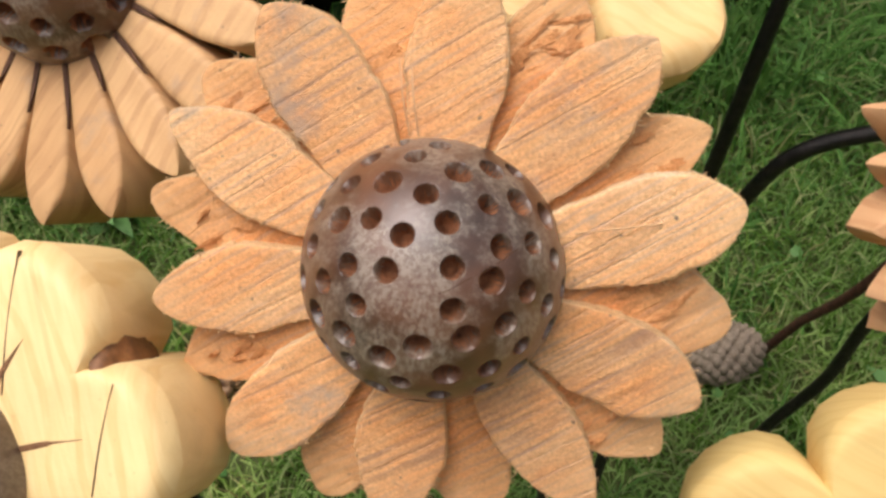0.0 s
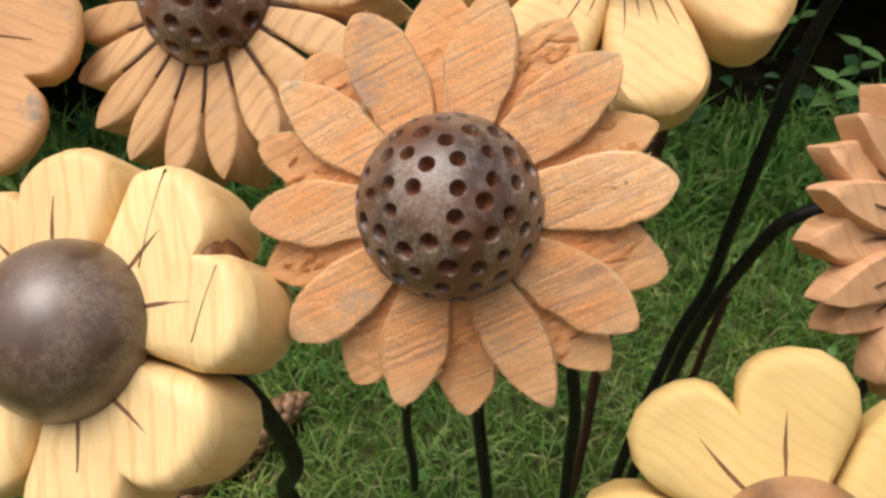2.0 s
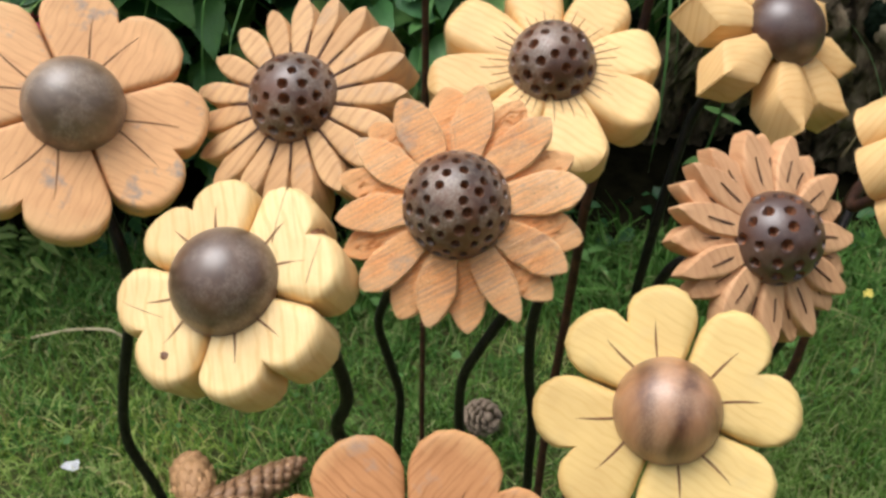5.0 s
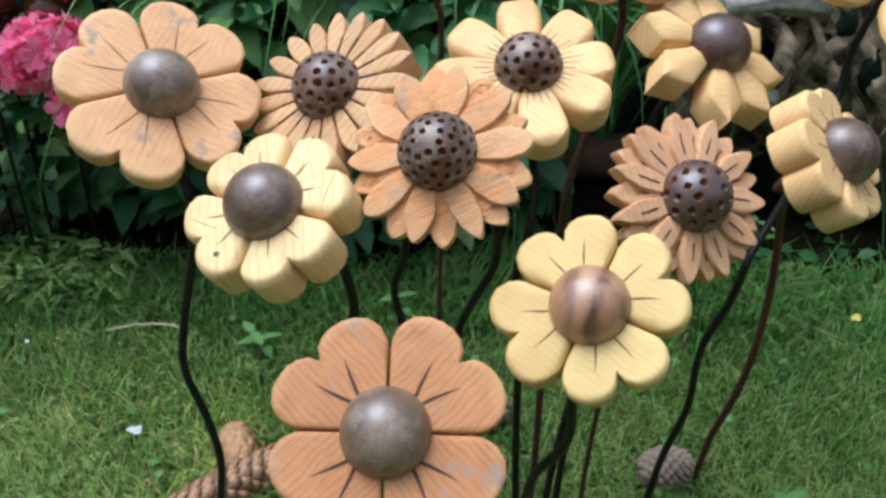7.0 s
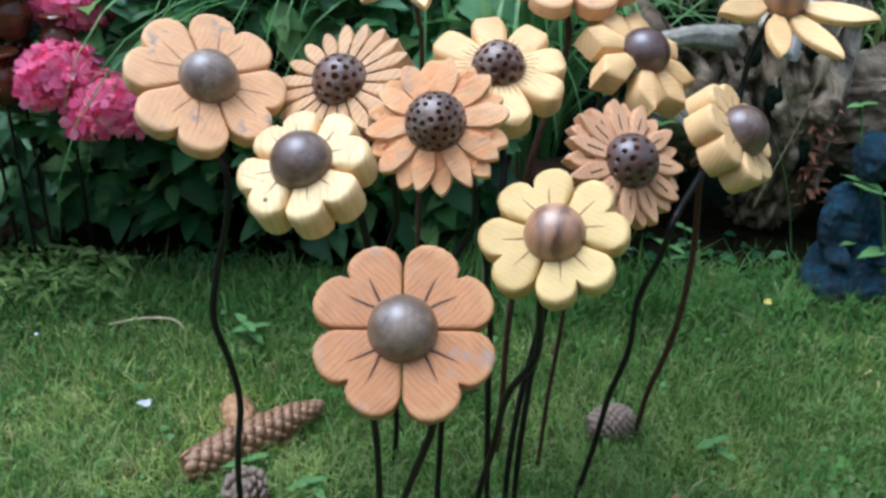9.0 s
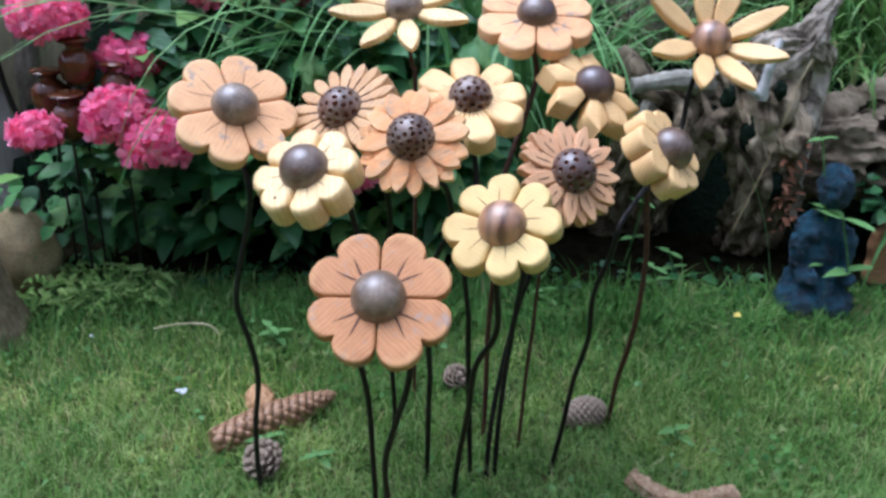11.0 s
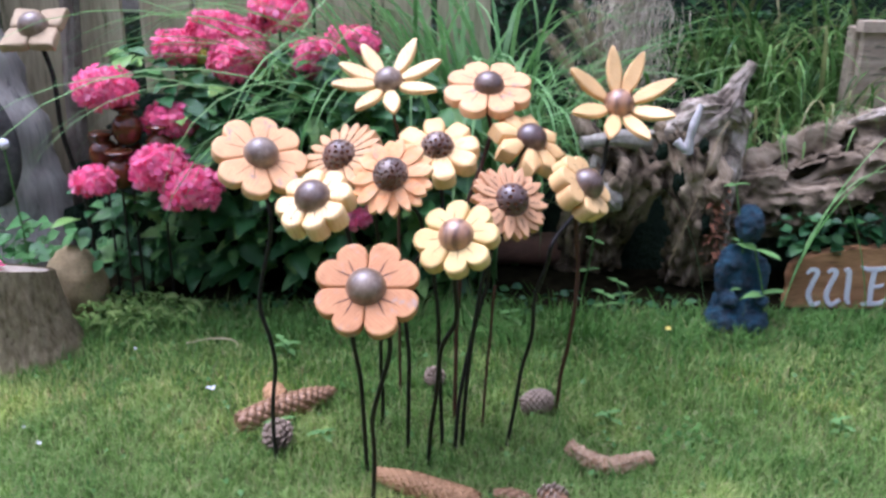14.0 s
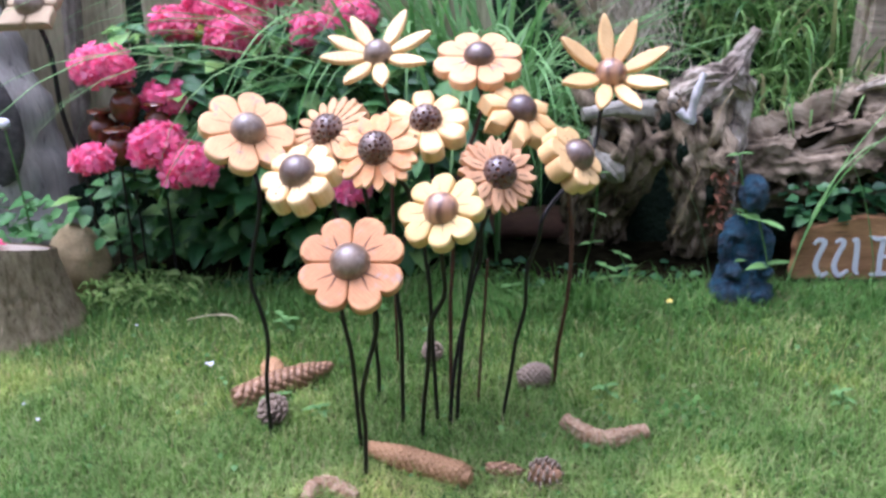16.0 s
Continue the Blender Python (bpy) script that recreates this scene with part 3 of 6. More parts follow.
def carved_line(face, a0, r0, a1, r1, z, width):
    """A burnt V-groove, drawn as a slim lens laid in the face."""
    bm = bmesh.new()
    p0, p1 = (r0 * math.cos(a0), r0 * math.sin(a0)), (r1 * math.cos(a1), r1 * math.sin(a1))
    dx, dy = p1[0] - p0[0], p1[1] - p0[1]
    length = math.hypot(dx, dy)
    nx, ny = -dy / length, dx / length
    rows = []
    for i in range(9):
        t = i / 8
        w = width * (1 - t ** 1.6) * (0.7 + 0.5 * math.sin(t * 2.6)) + 0.00004
        bow = 0.02 * length * math.sin(math.pi * t)
        x, y = p0[0] + dx * t + nx * bow, p0[1] + dy * t + ny * bow
        rows.append([bm.verts.new(face.at(x + nx * w * s, y + ny * w * s, z + h)) for s, h in ((-1, 0.0), (0, 0.0002), (1, 0.0), (0, -0.0012))])
    for a, b in zip(rows, rows[1:]):
        for k in range(4):
            bm.faces.new((a[k], a[(k + 1) % 4], b[(k + 1) % 4], b[k]))
    bm.faces.new(rows[0]), bm.faces.new(rows[-1])
    return bm


def dome(face, radius, front, holes=0, hole=0.0, depth=0.0, rings=26, segs=72, squash=0.96, seed=1):
    """A half ball, drilled all over when holes are given."""
    rnd = random.Random(seed)
    ways = []
    for i in range(holes):
        z = 0.985 - (i + 0.5) / holes * 0.93
        a = i * 2.39996 + rnd.uniform(-0.04, 0.04)
        z = min(0.99, max(0.05, z + rnd.uniform(-0.012, 0.012)))
        s = math.sqrt(1 - z * z)
        ways.append((s * math.cos(a), s * math.sin(a), z, hole * rnd.uniform(0.78, 1.12)))
    w = np.array(ways) if holes else None
    th = np.linspace(0, math.pi / 2 * 1.04, rings)
    ph = np.linspace(0, 2 * math.pi, segs, endpoint=False)
    d = np.stack([np.sin(th)[:, None] * np.cos(ph), np.sin(th)[:, None] * np.sin(ph), np.cos(th)[:, None] + 0 * ph], -1)
    r = np.ones(d.shape[:2])
    if holes:
        for hx, hy, hz, hr in w:
            ang = np.arccos(np.clip(d @ np.array([hx, hy, hz]), -1, 1))
            x = np.clip((hr - ang) / (hr * 0.24), 0, 1)
            r -= depth * x * x * (3 - 2 * x) * (1 + 0.25 * np.clip(1 - ang / hr, 0, 1))
    p = d * r[..., None] * radius
    p[..., 2] *= squash
    bm = bmesh.new()
    apex = bm.verts.new(face.at(*(p[0, 0, 0], p[0, 0, 1], front + p[0, 0, 2])))
    grid = [[bm.verts.new(face.at(p[i, k, 0], p[i, k, 1], front + p[i, k, 2])) for k in range(segs)] for i in range(1, rings)]
    for k in range(segs):
        bm.faces.new((apex, grid[0][k], grid[0][(k + 1) % segs]))
    for a, b in zip(grid, grid[1:]):
        for k in range(segs):
            bm.faces.new((a[k], b[k], b[(k + 1) % segs], a[(k + 1) % segs]))
    bm.faces.new(grid[-1])
    if holes:
        for i in range(rings - 2):
            for k in range(segs):
                if r[i + 1, k] < 1 - depth * 0.3 and r[i + 2, k] < 1 - depth * 0.3:
                    for f in grid[i][k].link_faces:
                        f.material_index = 1
    return bm


def flower_base(face, stem, thick, iron, radius, label):
    """The thing itself with its bent iron stem, which enters the back of the head."""
    f = thing("wooden_flower", stem[-1], label, "garden ornament", "wooden flowers on iron stems")
    back = face.at(0, 0, -thick * 0.6)
    out = face.at(0, 0, -thick - 0.022) + Vector((0, 0, -0.008))
    line = spline([back, out] + [Vector(p) for p in stem[:-1]] + [Vector(stem[-1]) + Vector((0, 0, -0.03))], 7)
    part("stem", tube(bmesh.new(), line, radius, 10, 0.05, 150), iron, f)
    return f


def heart_flower(face, stem, label, R, inner, thick, start, material, dome_mat, dome_r, bevel=0.005, zone=0.82, line_mat=GROOVE, iron=IRON, lines=0.7, hole_args=None, front=0.0, la=(13, 17), lw=0.00065, notch=0.80, along=False):
    f = flower_base(face, stem, thick, iron, 0.0036, label)
    nv = [-1, -0.985, -0.95, -0.88, -0.75, -0.6, -0.45, -0.3, -0.18, -0.08, 0, 0.08, 0.18, 0.3, 0.45, 0.6, 0.75, 0.88, 0.95, 0.985, 1]
    for k in range(4):
        a = radians(start + 90 * k)
        wob = 1 + 0.03 * math.sin(k * 2.1 + start)
        p = part("petal", slab(face, heart(inner * 0.55, R * wob, a, radians(45), 0.0007, notch, notch - 0.12), front, thick, bevel, 0, 0.0004, k * 7.0, nv=nv, zone=zone, spin=a if along else 0.0), material, f)
        for s in (-1, 1):
            part("carved_line", carved_line(face, a + s * radians(la[0]), inner * 0.92, a + s * radians(la[1]), R * lines, front + 0.0001, lw), line_mat, p)
    part("flower_centre", dome(face, dome_r, front - 0.001), dome_mat, f, "smooth rounded brown centre")
    return f

FINE_U = [i / 44 for i in range(42)] + [0.965, 0.98, 0.993, 1.0]
FINE_V = [-1, -0.965, -0.9, -0.8] + [-0.65 + 0.13 * i for i in range(11)] + [0.8, 0.9, 0.965, 1]


def carve_each(face, p, a, r0, r1, z, material=BURNT, width=0.0007):
    part("carved_line", carved_line(face, a, r0, a, r1, z, width), material, p)


def fringe(face, shape, z, cup, rnd):
    """Short torn fibres standing off a sawn petal's rim."""
    bm = bmesh.new()
    for i in range(70):
        u, v = 0.3 + 0.7 * rnd.random() ** 0.7, rnd.choice((-1, 1))
        x, y = shape(u, v)
        x2, y2 = shape(u, v * 0.6)
        out = Vector((x - x2, y - y2, 0))
        out = out.normalized() if out.length > 1e-6 else Vector((x, y, 0)).normalized()
        way = (out * rnd.uniform(0.2, 1) + Vector((-out.y, out.x, 0)) * rnd.uniform(-1, 1) + Vector((0, 0, rnd.uniform(-0.5, 0.7)))).normalized()
        ln, w = rnd.uniform(0.0003, 0.0008) + 0.0012 * rnd.random() ** 4, rnd.uniform(0.00006, 0.00016)
        side = way.cross(Vector((0, 0, 1))).normalized()
        q = Vector((x, y, z - rnd.uniform(0.0002, 0.002)))
        vs = []
        for p, k in ((q - out * 0.0004, 1), (q + way * ln * 0.5, 0.8), (q + way * ln + Vector((0, 0, 0.0002)), 0.2)):
            for sg in (-1, 1):
                r = p + side * w * k * sg
                vs.append(bm.verts.new(face.at(*(cup(*r) if cup else r))))
        bm.faces.new((vs[0], vs[1], vs[3], vs[2])), bm.faces.new((vs[2], vs[3], vs[5], vs[4]))
    return bm


def sunflower(face, stem, label, R, thick, upper, lower, half, material, dome_mat, dome_r, holes, hole, rough, carve=False, rings=60, segs=150, iron=IRON, tilt=0.0, seed=1, wide=0.5, fine=False, depth=0.17, torn=None):
    """Two rows of pointed petals, the lower ones seen in the gaps of the upper."""
    f = flower_base(face, stem, thick, iron, 0.0036, label)
    rnd = random.Random(seed)
    for row, angles, drop in ((0, lower, thick * (0.17 if fine else 0.13)), (1, upper, 0.0)):
        for a in angles:
            rr = R * rnd.uniform(0.97, 1.025)
            sh = leafy(dome_r * 0.75, rr, radians(a), half * (1.0 if row else 1.12) * rnd.uniform(0.92, 1.1), "point", wide * rnd.uniform(0.62, 1.05) if fine else wide, rnd.uniform(-0.05, 0.05), rnd.uniform(1.5, 3.2) if fine else 1.35, 0.09 if fine else 0.0, rnd.uniform(0, 40))
            lean = tilt * (0.5 if row else 1.0)
            cup = None if not tilt else (lambda x, y, z, k=lean: (x, y, z + k * max(0, math.hypot(x, y) - dome_r)))
            p = part("petal", slab(face, sh, -drop, thick * 0.62, thick * (0.05 if fine else 0.12), 0, rough * (1.0 if row else 2.6), rnd.uniform(0, 50), 0, cup, FINE_V if fine else VS, FINE_U if fine else US, 0.93 if fine else 0.86, 1 if torn else 0), material if row or not torn else torn, f)
            if torn:
                p.data.materials.append(ORANGE_EDGE)
                part("fuzz", fringe(face, sh, -drop, cup, rnd), ORANGE_EDGE, p, "pale torn wood fibres along the edge")
            if carve:
                ff = Face((0, 0, 0), 0, 0)
                ff.c, ff.n, ff.x, ff.y = face.c, face.n, face.x, face.y
                k = lean * (R * 0.72 - dome_r)
                carve_each(ff, p, radians(a), dome_r * 1.0, R * 0.74, -drop + k * 0.5 + 0.0003, width=0.0009)
    part("flower_centre", dome(face, dome_r, -0.001, holes, hole, depth, rings, segs, 0.98, seed), dome_mat, f, "rounded brown centre drilled with many holes").data.materials.append(DRILLED)
    return f


def petal_flower(face, stem, label, R, thick, angles, half, kind, material, dome_mat, dome_r, bevel=0.004, ridge=0.0, lean=0.0, holes=0, hole=0.0, lines=0, iron=IRON, front=0.0, inner=0.7, wide=0.55, rough=0.0005, tail=0.0036, seed=1, grow=None, gaps=0.0):
    """One row of free petals round a rounded centre."""
    f = flower_base(face, stem, thick, iron, tail, label)
    rnd = random.Random(seed)
    for i, a in enumerate(angles):
        rr = R * rnd.uniform(0.97, 1.03) * (grow(a) if grow else 1)
        cup = None if not lean else (lambda x, y, z: (x, y, z + lean * max(0, math.hypot(x, y) - dome_r * 0.8)))
        p = part("petal", slab(face, leafy(dome_r * inner, rr, radians(a), half * rnd.uniform(0.95, 1.05), kind, wide), front, thick, bevel, ridge, rough, i * 5.0, 0, cup), material, f)
        for k in range(lines):
            s = (k - (lines - 1) / 2)
            ff = face
            carve_each(ff, p, radians(a + s * 9), dome_r * 0.97, dome_r * (1.35 + 0.35 * ((k * 7 + i * 3) % 5) / 5), front + 0.0002, GROOVE, 0.0003)
    for i, a in enumerate(angles if gaps else []):
        mid = radians((a + angles[(i + 1) % len(angles)] + (360 if i == len(angles) - 1 else 0)) / 2)
        part("burnt_gap", carved_line(face, mid, dome_r * 0.95, mid, R * rnd.uniform(0.52, 0.68), front + 0.0002, gaps), BURNT, f)
    part("flower_centre", dome(face, dome_r, front - 0.001, holes, hole, 0.17, 64 if holes else 26, 170 if holes else 72, 0.98, seed), dome_mat, f).data.materials.append(DRILLED)
    return f


STEMS = {
    'E': [(-0.206, 0.042, 0.430), (-0.207, 0.039, 0.384), (-0.221, 0.032, 0.318), (-0.226, 0.028, 0.270), (-0.213, 0.028, 0.221), (-0.205, 0.027, 0.171), (-0.210, 0.022, 0.110), (-0.211, 0.019, 0.048), (-0.206, 0.017, 0.000)],
    'D': [(-0.066, -0.024, 0.445), (-0.056, -0.022, 0.415), (-0.053, -0.022, 0.392), (-0.060, -0.021, 0.370), (-0.057, -0.020, 0.345), (-0.058, -0.013, 0.252), (-0.050, -0.006, 0.186), (-0.048, 0.002, 0.101), (-0.046, 0.011, 0.000)],
    'A': [(0.021, -0.092, 0.306), (0.021, -0.090, 0.267), (0.004, -0.086, 0.206), (-0.008, -0.080, 0.154), (-0.009, -0.070, 0.087), (-0.018, -0.056, 0.000)],
    'F': [(-0.070, 0.125, 0.430), (-0.064, 0.145, 0.350), (-0.077, 0.150, 0.298), (-0.069, 0.150, 0.258), (-0.061, 0.150, 0.221), (-0.064, 0.152, 0.167), (-0.067, 0.160, 0.113), (-0.067, 0.170, 0.051), (-0.072, 0.177, 0.000)],
    'C': [(0.024, 0.070, 0.430), (0.024, 0.098, 0.375), (0.008, 0.100, 0.335), (-0.005, 0.100, 0.300), (-0.006, 0.098, 0.255), (0.002, 0.092, 0.176), (0.000, 0.095, 0.106), (-0.003, 0.103, 0.000)],
    'K': [(-0.070, 0.275, 0.525), (-0.066, 0.278, 0.480), (-0.067, 0.282, 0.160), (-0.068, 0.287, 0.063), (-0.068, 0.290, 0.000)],
    'B': [(0.101, -0.024, 0.371), (0.101, -0.010, 0.300), (0.077, 0.000, 0.246), (0.066, 0.021, 0.167), (0.050, 0.046, 0.068), (0.041, 0.064, 0.000)],
    'G': [(0.046, 0.135, 0.430), (0.047, 0.115, 0.395), (0.039, 0.110, 0.352), (0.040, 0.110, 0.305), (0.046, 0.110, 0.255), (0.047, 0.112, 0.205), (0.050, 0.114, 0.120), (0.057, 0.112, 0.000)],
    'L': [(0.094, 0.285, 0.520), (0.088, 0.262, 0.480), (0.068, 0.205, 0.400), (0.065, 0.200, 0.346), (0.062, 0.200, 0.259), (0.058, 0.200, 0.180), (0.058, 0.200, 0.107), (0.057, 0.200, 0.000)],
    'H': [(0.130, 0.225, 0.450), (0.114, 0.199, 0.340), (0.111, 0.198, 0.278), (0.100, 0.190, 0.235), (0.084, 0.160, 0.144), (0.077, 0.134, 0.066), (0.075, 0.117, 0.000)],
    'I': [(0.180, 0.158, 0.400), (0.152, 0.165, 0.386), (0.131, 0.165, 0.371), (0.119, 0.165, 0.340), (0.108, 0.165, 0.295), (0.101, 0.163, 0.250), (0.092, 0.150, 0.160), (0.087, 0.138, 0.070), (0.086, 0.124, 0.000)],
    'J': [(0.246, 0.205, 0.425), (0.250, 0.230, 0.380), (0.257, 0.240, 0.300), (0.255, 0.240, 0.220), (0.247, 0.250, 0.150), (0.236, 0.270, 0.078), (0.230, 0.294, 0.000)],
    'M': [(0.288, 0.300, 0.505), (0.282, 0.290, 0.455), (0.252, 0.220, 0.412), (0.222, 0.156, 0.378), (0.213, 0.150, 0.335), (0.197, 0.150, 0.280), (0.195, 0.150, 0.215), (0.181, 0.150, 0.152), (0.171, 0.150, 0.073), (0.155, 0.155, 0.000)],
}

# head middle, azimuth it faces (from -y to +x), elevation
FACE = {
    'A': ((0.001, -0.126, 0.3865), 12, 51), 'B': ((0.1072, -0.050, 0.4445), -8, 48), 'C': ((-0.0003, 0.0015, 0.5098), -3, 40),
    'D': ((-0.1035, -0.041, 0.4812), -12, 54), 'E': ((-0.2185, 0.050, 0.515), 41, 48), 'F': ((-0.108, 0.093, 0.5085), -25, 49),
    'G': ((0.034, 0.1445, 0.5247), 4, 60), 'H': ((0.1726, 0.2085, 0.5278), 54, 53), 'I': ((0.1657, 0.0705, 0.4648), 37, 38),
    'J': ((0.2695, 0.148, 0.4757), 69, 40), 'K': ((-0.0757, 0.255, 0.601), 2, 56), 'L': ((0.0916, 0.2685, 0.599), 13, 64), 'M': ((0.304, 0.268, 0.5795), 17, 45),
}
face_of = {k: Face(*v) for k, v in FACE.items()}

rough_flower = sunflower(face_of['C'], STEMS['C'], "rough-sawn orange wooden sunflower with two rows of petals", 0.0613, 0.015,
          [15, 52, 88, 125, 158, 193, 229, 264, 305, 337], [34, 69, 105, 143, 175, 210, 247, 285, 321, 355], 0.0092, ORANGE_ROUGH, NUT, 0.0260, 64, 0.098, 0.00032, rings=170, segs=480, seed=4, fine=True, depth=0.16, wide=0.60, torn=ORANGE_TORN, tilt=-0.2)
heart_flower(face_of['A'], STEMS['A'], "orange wooden flower with four heart-shaped petals, set lowest", 0.0735, 0.027, 0.016, 45, ORANGE, NUT_GREY, 0.0272, 0.0018, 0.92, along=True, la=(5, 13), lines=0.7, lw=0.0013, line_mat=BURNT)
heart_flower(face_of['B'], STEMS['B'], "pale yellow wooden flower with heart petals and warm brown centre", 0.0604, 0.0247, 0.021, 35, PALE, NUT_WARM, 0.0247, 0.004, 0.85, notch=0.75)
cream_flower = heart_flower(face_of['D'], STEMS['D'], "thick cream pine flower with heart petals and grey-brown centre", 0.0572, 0.0264, 0.034, 47, CREAM, NUT_BROWN, 0.0264, 0.006, 0.8, front=-0.001, notch=0.81)
heart_flower(face_of['E'], STEMS['E'], "peach wooden flower with grey stains and heart petals on tall stem", 0.0742, 0.0270, 0.018, 48, PEACH, NUT_GREY, 0.0270, 0.0025, 0.9, along=True, la=(6, 14), lines=0.75, lw=0.0006)
heart_flower(face_of['J'], STEMS['J'], "thick honey pine flower turned aside on a rusty stem", 0.0550, 0.0263, 0.031, 75, HONEY, NUT_BROWN, 0.0258, 0.004, 0.87, iron=RUST)
petal_flower(face_of['F'], STEMS['F'], "striped wooden daisy with many narrow saw-cut petals", 0.0690, 0.028, [k * 360 / 19 + 3 for k in range(19)], 0.0090, "wedge",
             DAISY, NUT, 0.0270, 0.0012, holes=42, hole=0.115, inner=0.6, wide=0.5, seed=7, gaps=0.0009)
petal_flower(face_of['G'], STEMS['G'], "honey pine flower with eight spoon petals and drilled centre", 0.0715, 0.027, [15, 57, 104, 150, 192, 240, 288, 336], 0.0185, "spoon",
             HONEY, NUT, 0.0261, 0.006, holes=40, hole=0.12, lines=4, inner=0.6, front=-0.006, seed=3, grow=lambda a: 1 - 0.06 * math.cos(radians(a)))
petal_flower(face_of['H'], STEMS['H'], "honey pine flower with faceted diamond petals and dark centre", 0.0672, 0.026, [3, 50, 92, 135, 185, 238, 280, 320], 0.0165, "diamond",
             HONEY, NUT_DARK, 0.0256, 0.001, 0.006, lean=-0.12, lines=2, wide=0.62, seed=5)
sunflower(face_of['I'], STEMS['I'], "russet wooden sunflower with two rows of notched petals", 0.0612, 0.022, [22, 56, 88, 124, 150, 184, 215, 250, 280, 313, 346], [7, 40, 71, 110, 136, 164, 197, 234, 268, 302, 331],
          0.0092, RUSSET, NUT_DARK, 0.0258, 34, 0.12, 0.0006, True, 64, 170, seed=9, wide=0.5, tilt=-0.16)
petal_flower(face_of['K'], STEMS['K'], "cream wooden daisy with eight slim open petals", 0.094, 0.010, [25, 70, 130, 166, 198, 247, 288, 340], 0.0135, "slim",
             CREAM, NUT_GREY, 0.0245, 0.004, lean=0.25, inner=0.92, iron=RUST, tail=0.0028, seed=11)
heart_flower(face_of['L'], STEMS['L'], "orange wooden flower with paired round petals on tall stem", 0.0743, 0.0254, 0.018, 41, PEACH, NUT_BROWN, 0.0254, 0.0025, 0.9, along=True, la=(6, 14), lines=0.7, lw=0.0008, iron=RUST)
petal_flower(face_of['M'], STEMS['M'], "honey wooden daisy with slim upturned petals before the root", 0.0908, 0.010, [16, 61, 94, 149, 203, 249, 289, 331], 0.0135, "slim",
             HONEY, NUT_WARM, 0.0245, 0.004, lean=0.46, inner=0.92, tail=0.0034, seed=15)

def blob(centre, x, y, z, face, rough=0.25):
    """A small uneven lump lying in the axes of a flower's face."""
    bm = bmesh.new()
    bmesh.ops.create_icosphere(bm, subdivisions=3, radius=1)
    for v in bm.verts:
        k = 1 + rough * noise.noise(v.co * 2.5)
        v.co = centre + (face.x * v.co.x * x + face.y * v.co.y * y + face.n * v.co.z * z) * k
    return bm


CRACK = [(0.021, 0.061, 0.998), (0.183, 0.12, 0.976), (0.342, 0.214, 0.915), (0.503, 0.301, 0.81), (0.632, 0.389, 0.67), (0.779, 0.464, 0.421)]
fd = face_of['D']
ka = radians(46)
knot = blob(Vector((0, 0, 0)), 0.0042, 0.0080, 0.0115, fd, 0.35)
spin = Matrix.Rotation(ka, 3, fd.n)
for v in knot.verts:
    v.co = fd.at(0.0472 * math.cos(ka), 0.0472 * math.sin(ka), -0.0150) + spin @ v.co
part("knot", knot, KNOT, cream_flower, "dark brown knot between two petals")
for a0, r0, a1, r1, w in ((57, 0.0285, 77, 0.0540, 0.00012), (14, 0.0405, 40, 0.0500, 0.00012), (226, 0.034, 205, 0.0535, 0.00014)):
    part("crack", carved_line(fd, radians(a0), r0, radians(a1), r1, -0.0009, w), BURNT, cream_flower, "thin dark drying crack")
part("knot", blob(fd.at(-0.0150, -0.0410, -0.0012), 0.0024, 0.0021, 0.0006, fd), KNOT, cream_flower, "small round brown knot")
fc = face_of['C']
chip = random.Random(6)
for k in range(38):
    a, r = radians(chip.choice([34, 69, 69, 105, 143, 143, 175, 210, 321, 355, 355]) + chip.uniform(-6, 6)), chip.uniform(0.036, 0.054)
    bm = blob(Vector((0, 0, 0)), chip.uniform(0.002, 0.0052), chip.uniform(0.0004, 0.0013), chip.uniform(0.0003, 0.0007), fc, 1.1)
    turn = Matrix.Rotation(radians(35) + chip.uniform(-0.35, 0.35), 3, fc.n)
    spot = fc.at(r * math.cos(a), r * math.sin(a), -0.0026 - 0.2 * (r - 0.026))
    for v in bm.verts:
        v.co = spot + turn @ v.co
    part("splinter", bm, ORANGE_TORN, rough_flower)
crack = [fc.at(0.0259 * x, 0.0259 * y, 0.0259 * 0.98 * z - 0.001) for x, y, z in CRACK]
part("crack", tube(bmesh.new(), spline(crack, 5), 0.00013, 5), BURNT, rough_flower, "hairline crack across the drilled centre")
for (x0, y0), (x1, y1), h in (((-0.0065, 0.026), (-0.0095, 0.040), 0.002), ((-0.0045, 0.026), (-0.007, 0.039), 0.003), ((0.0245, 0.0095), (0.043, 0.0135), 0.001)):
    bm = tube(bmesh.new(), spline([fc.at(x0, y0, h - 0.002), fc.at((x0 + x1) / 2, (y0 + y1) / 2 + 0.0006, h), fc.at(x1, y1, h - 0.003)], 6), 0.00016, 6)
    tagged(part("pine_needle", bm, RUSSET), "thin dry brown pine needle lying on the petals", "pine needle", "pine needles")

stake = thing("iron_stake", (0.108, 0.196, 0), "thin rusty iron rod standing among the flower stems", "stake")
part("rod", tube(bmesh.new(), spline([(0.123, 0.198, 0.275), (0.1205, 0.1975, 0.232), (0.119, 0.197, 0.193), (0.113, 0.197, 0.105), (0.108, 0.196, -0.02)], 6), 0.0026, 8), RUST, stake)

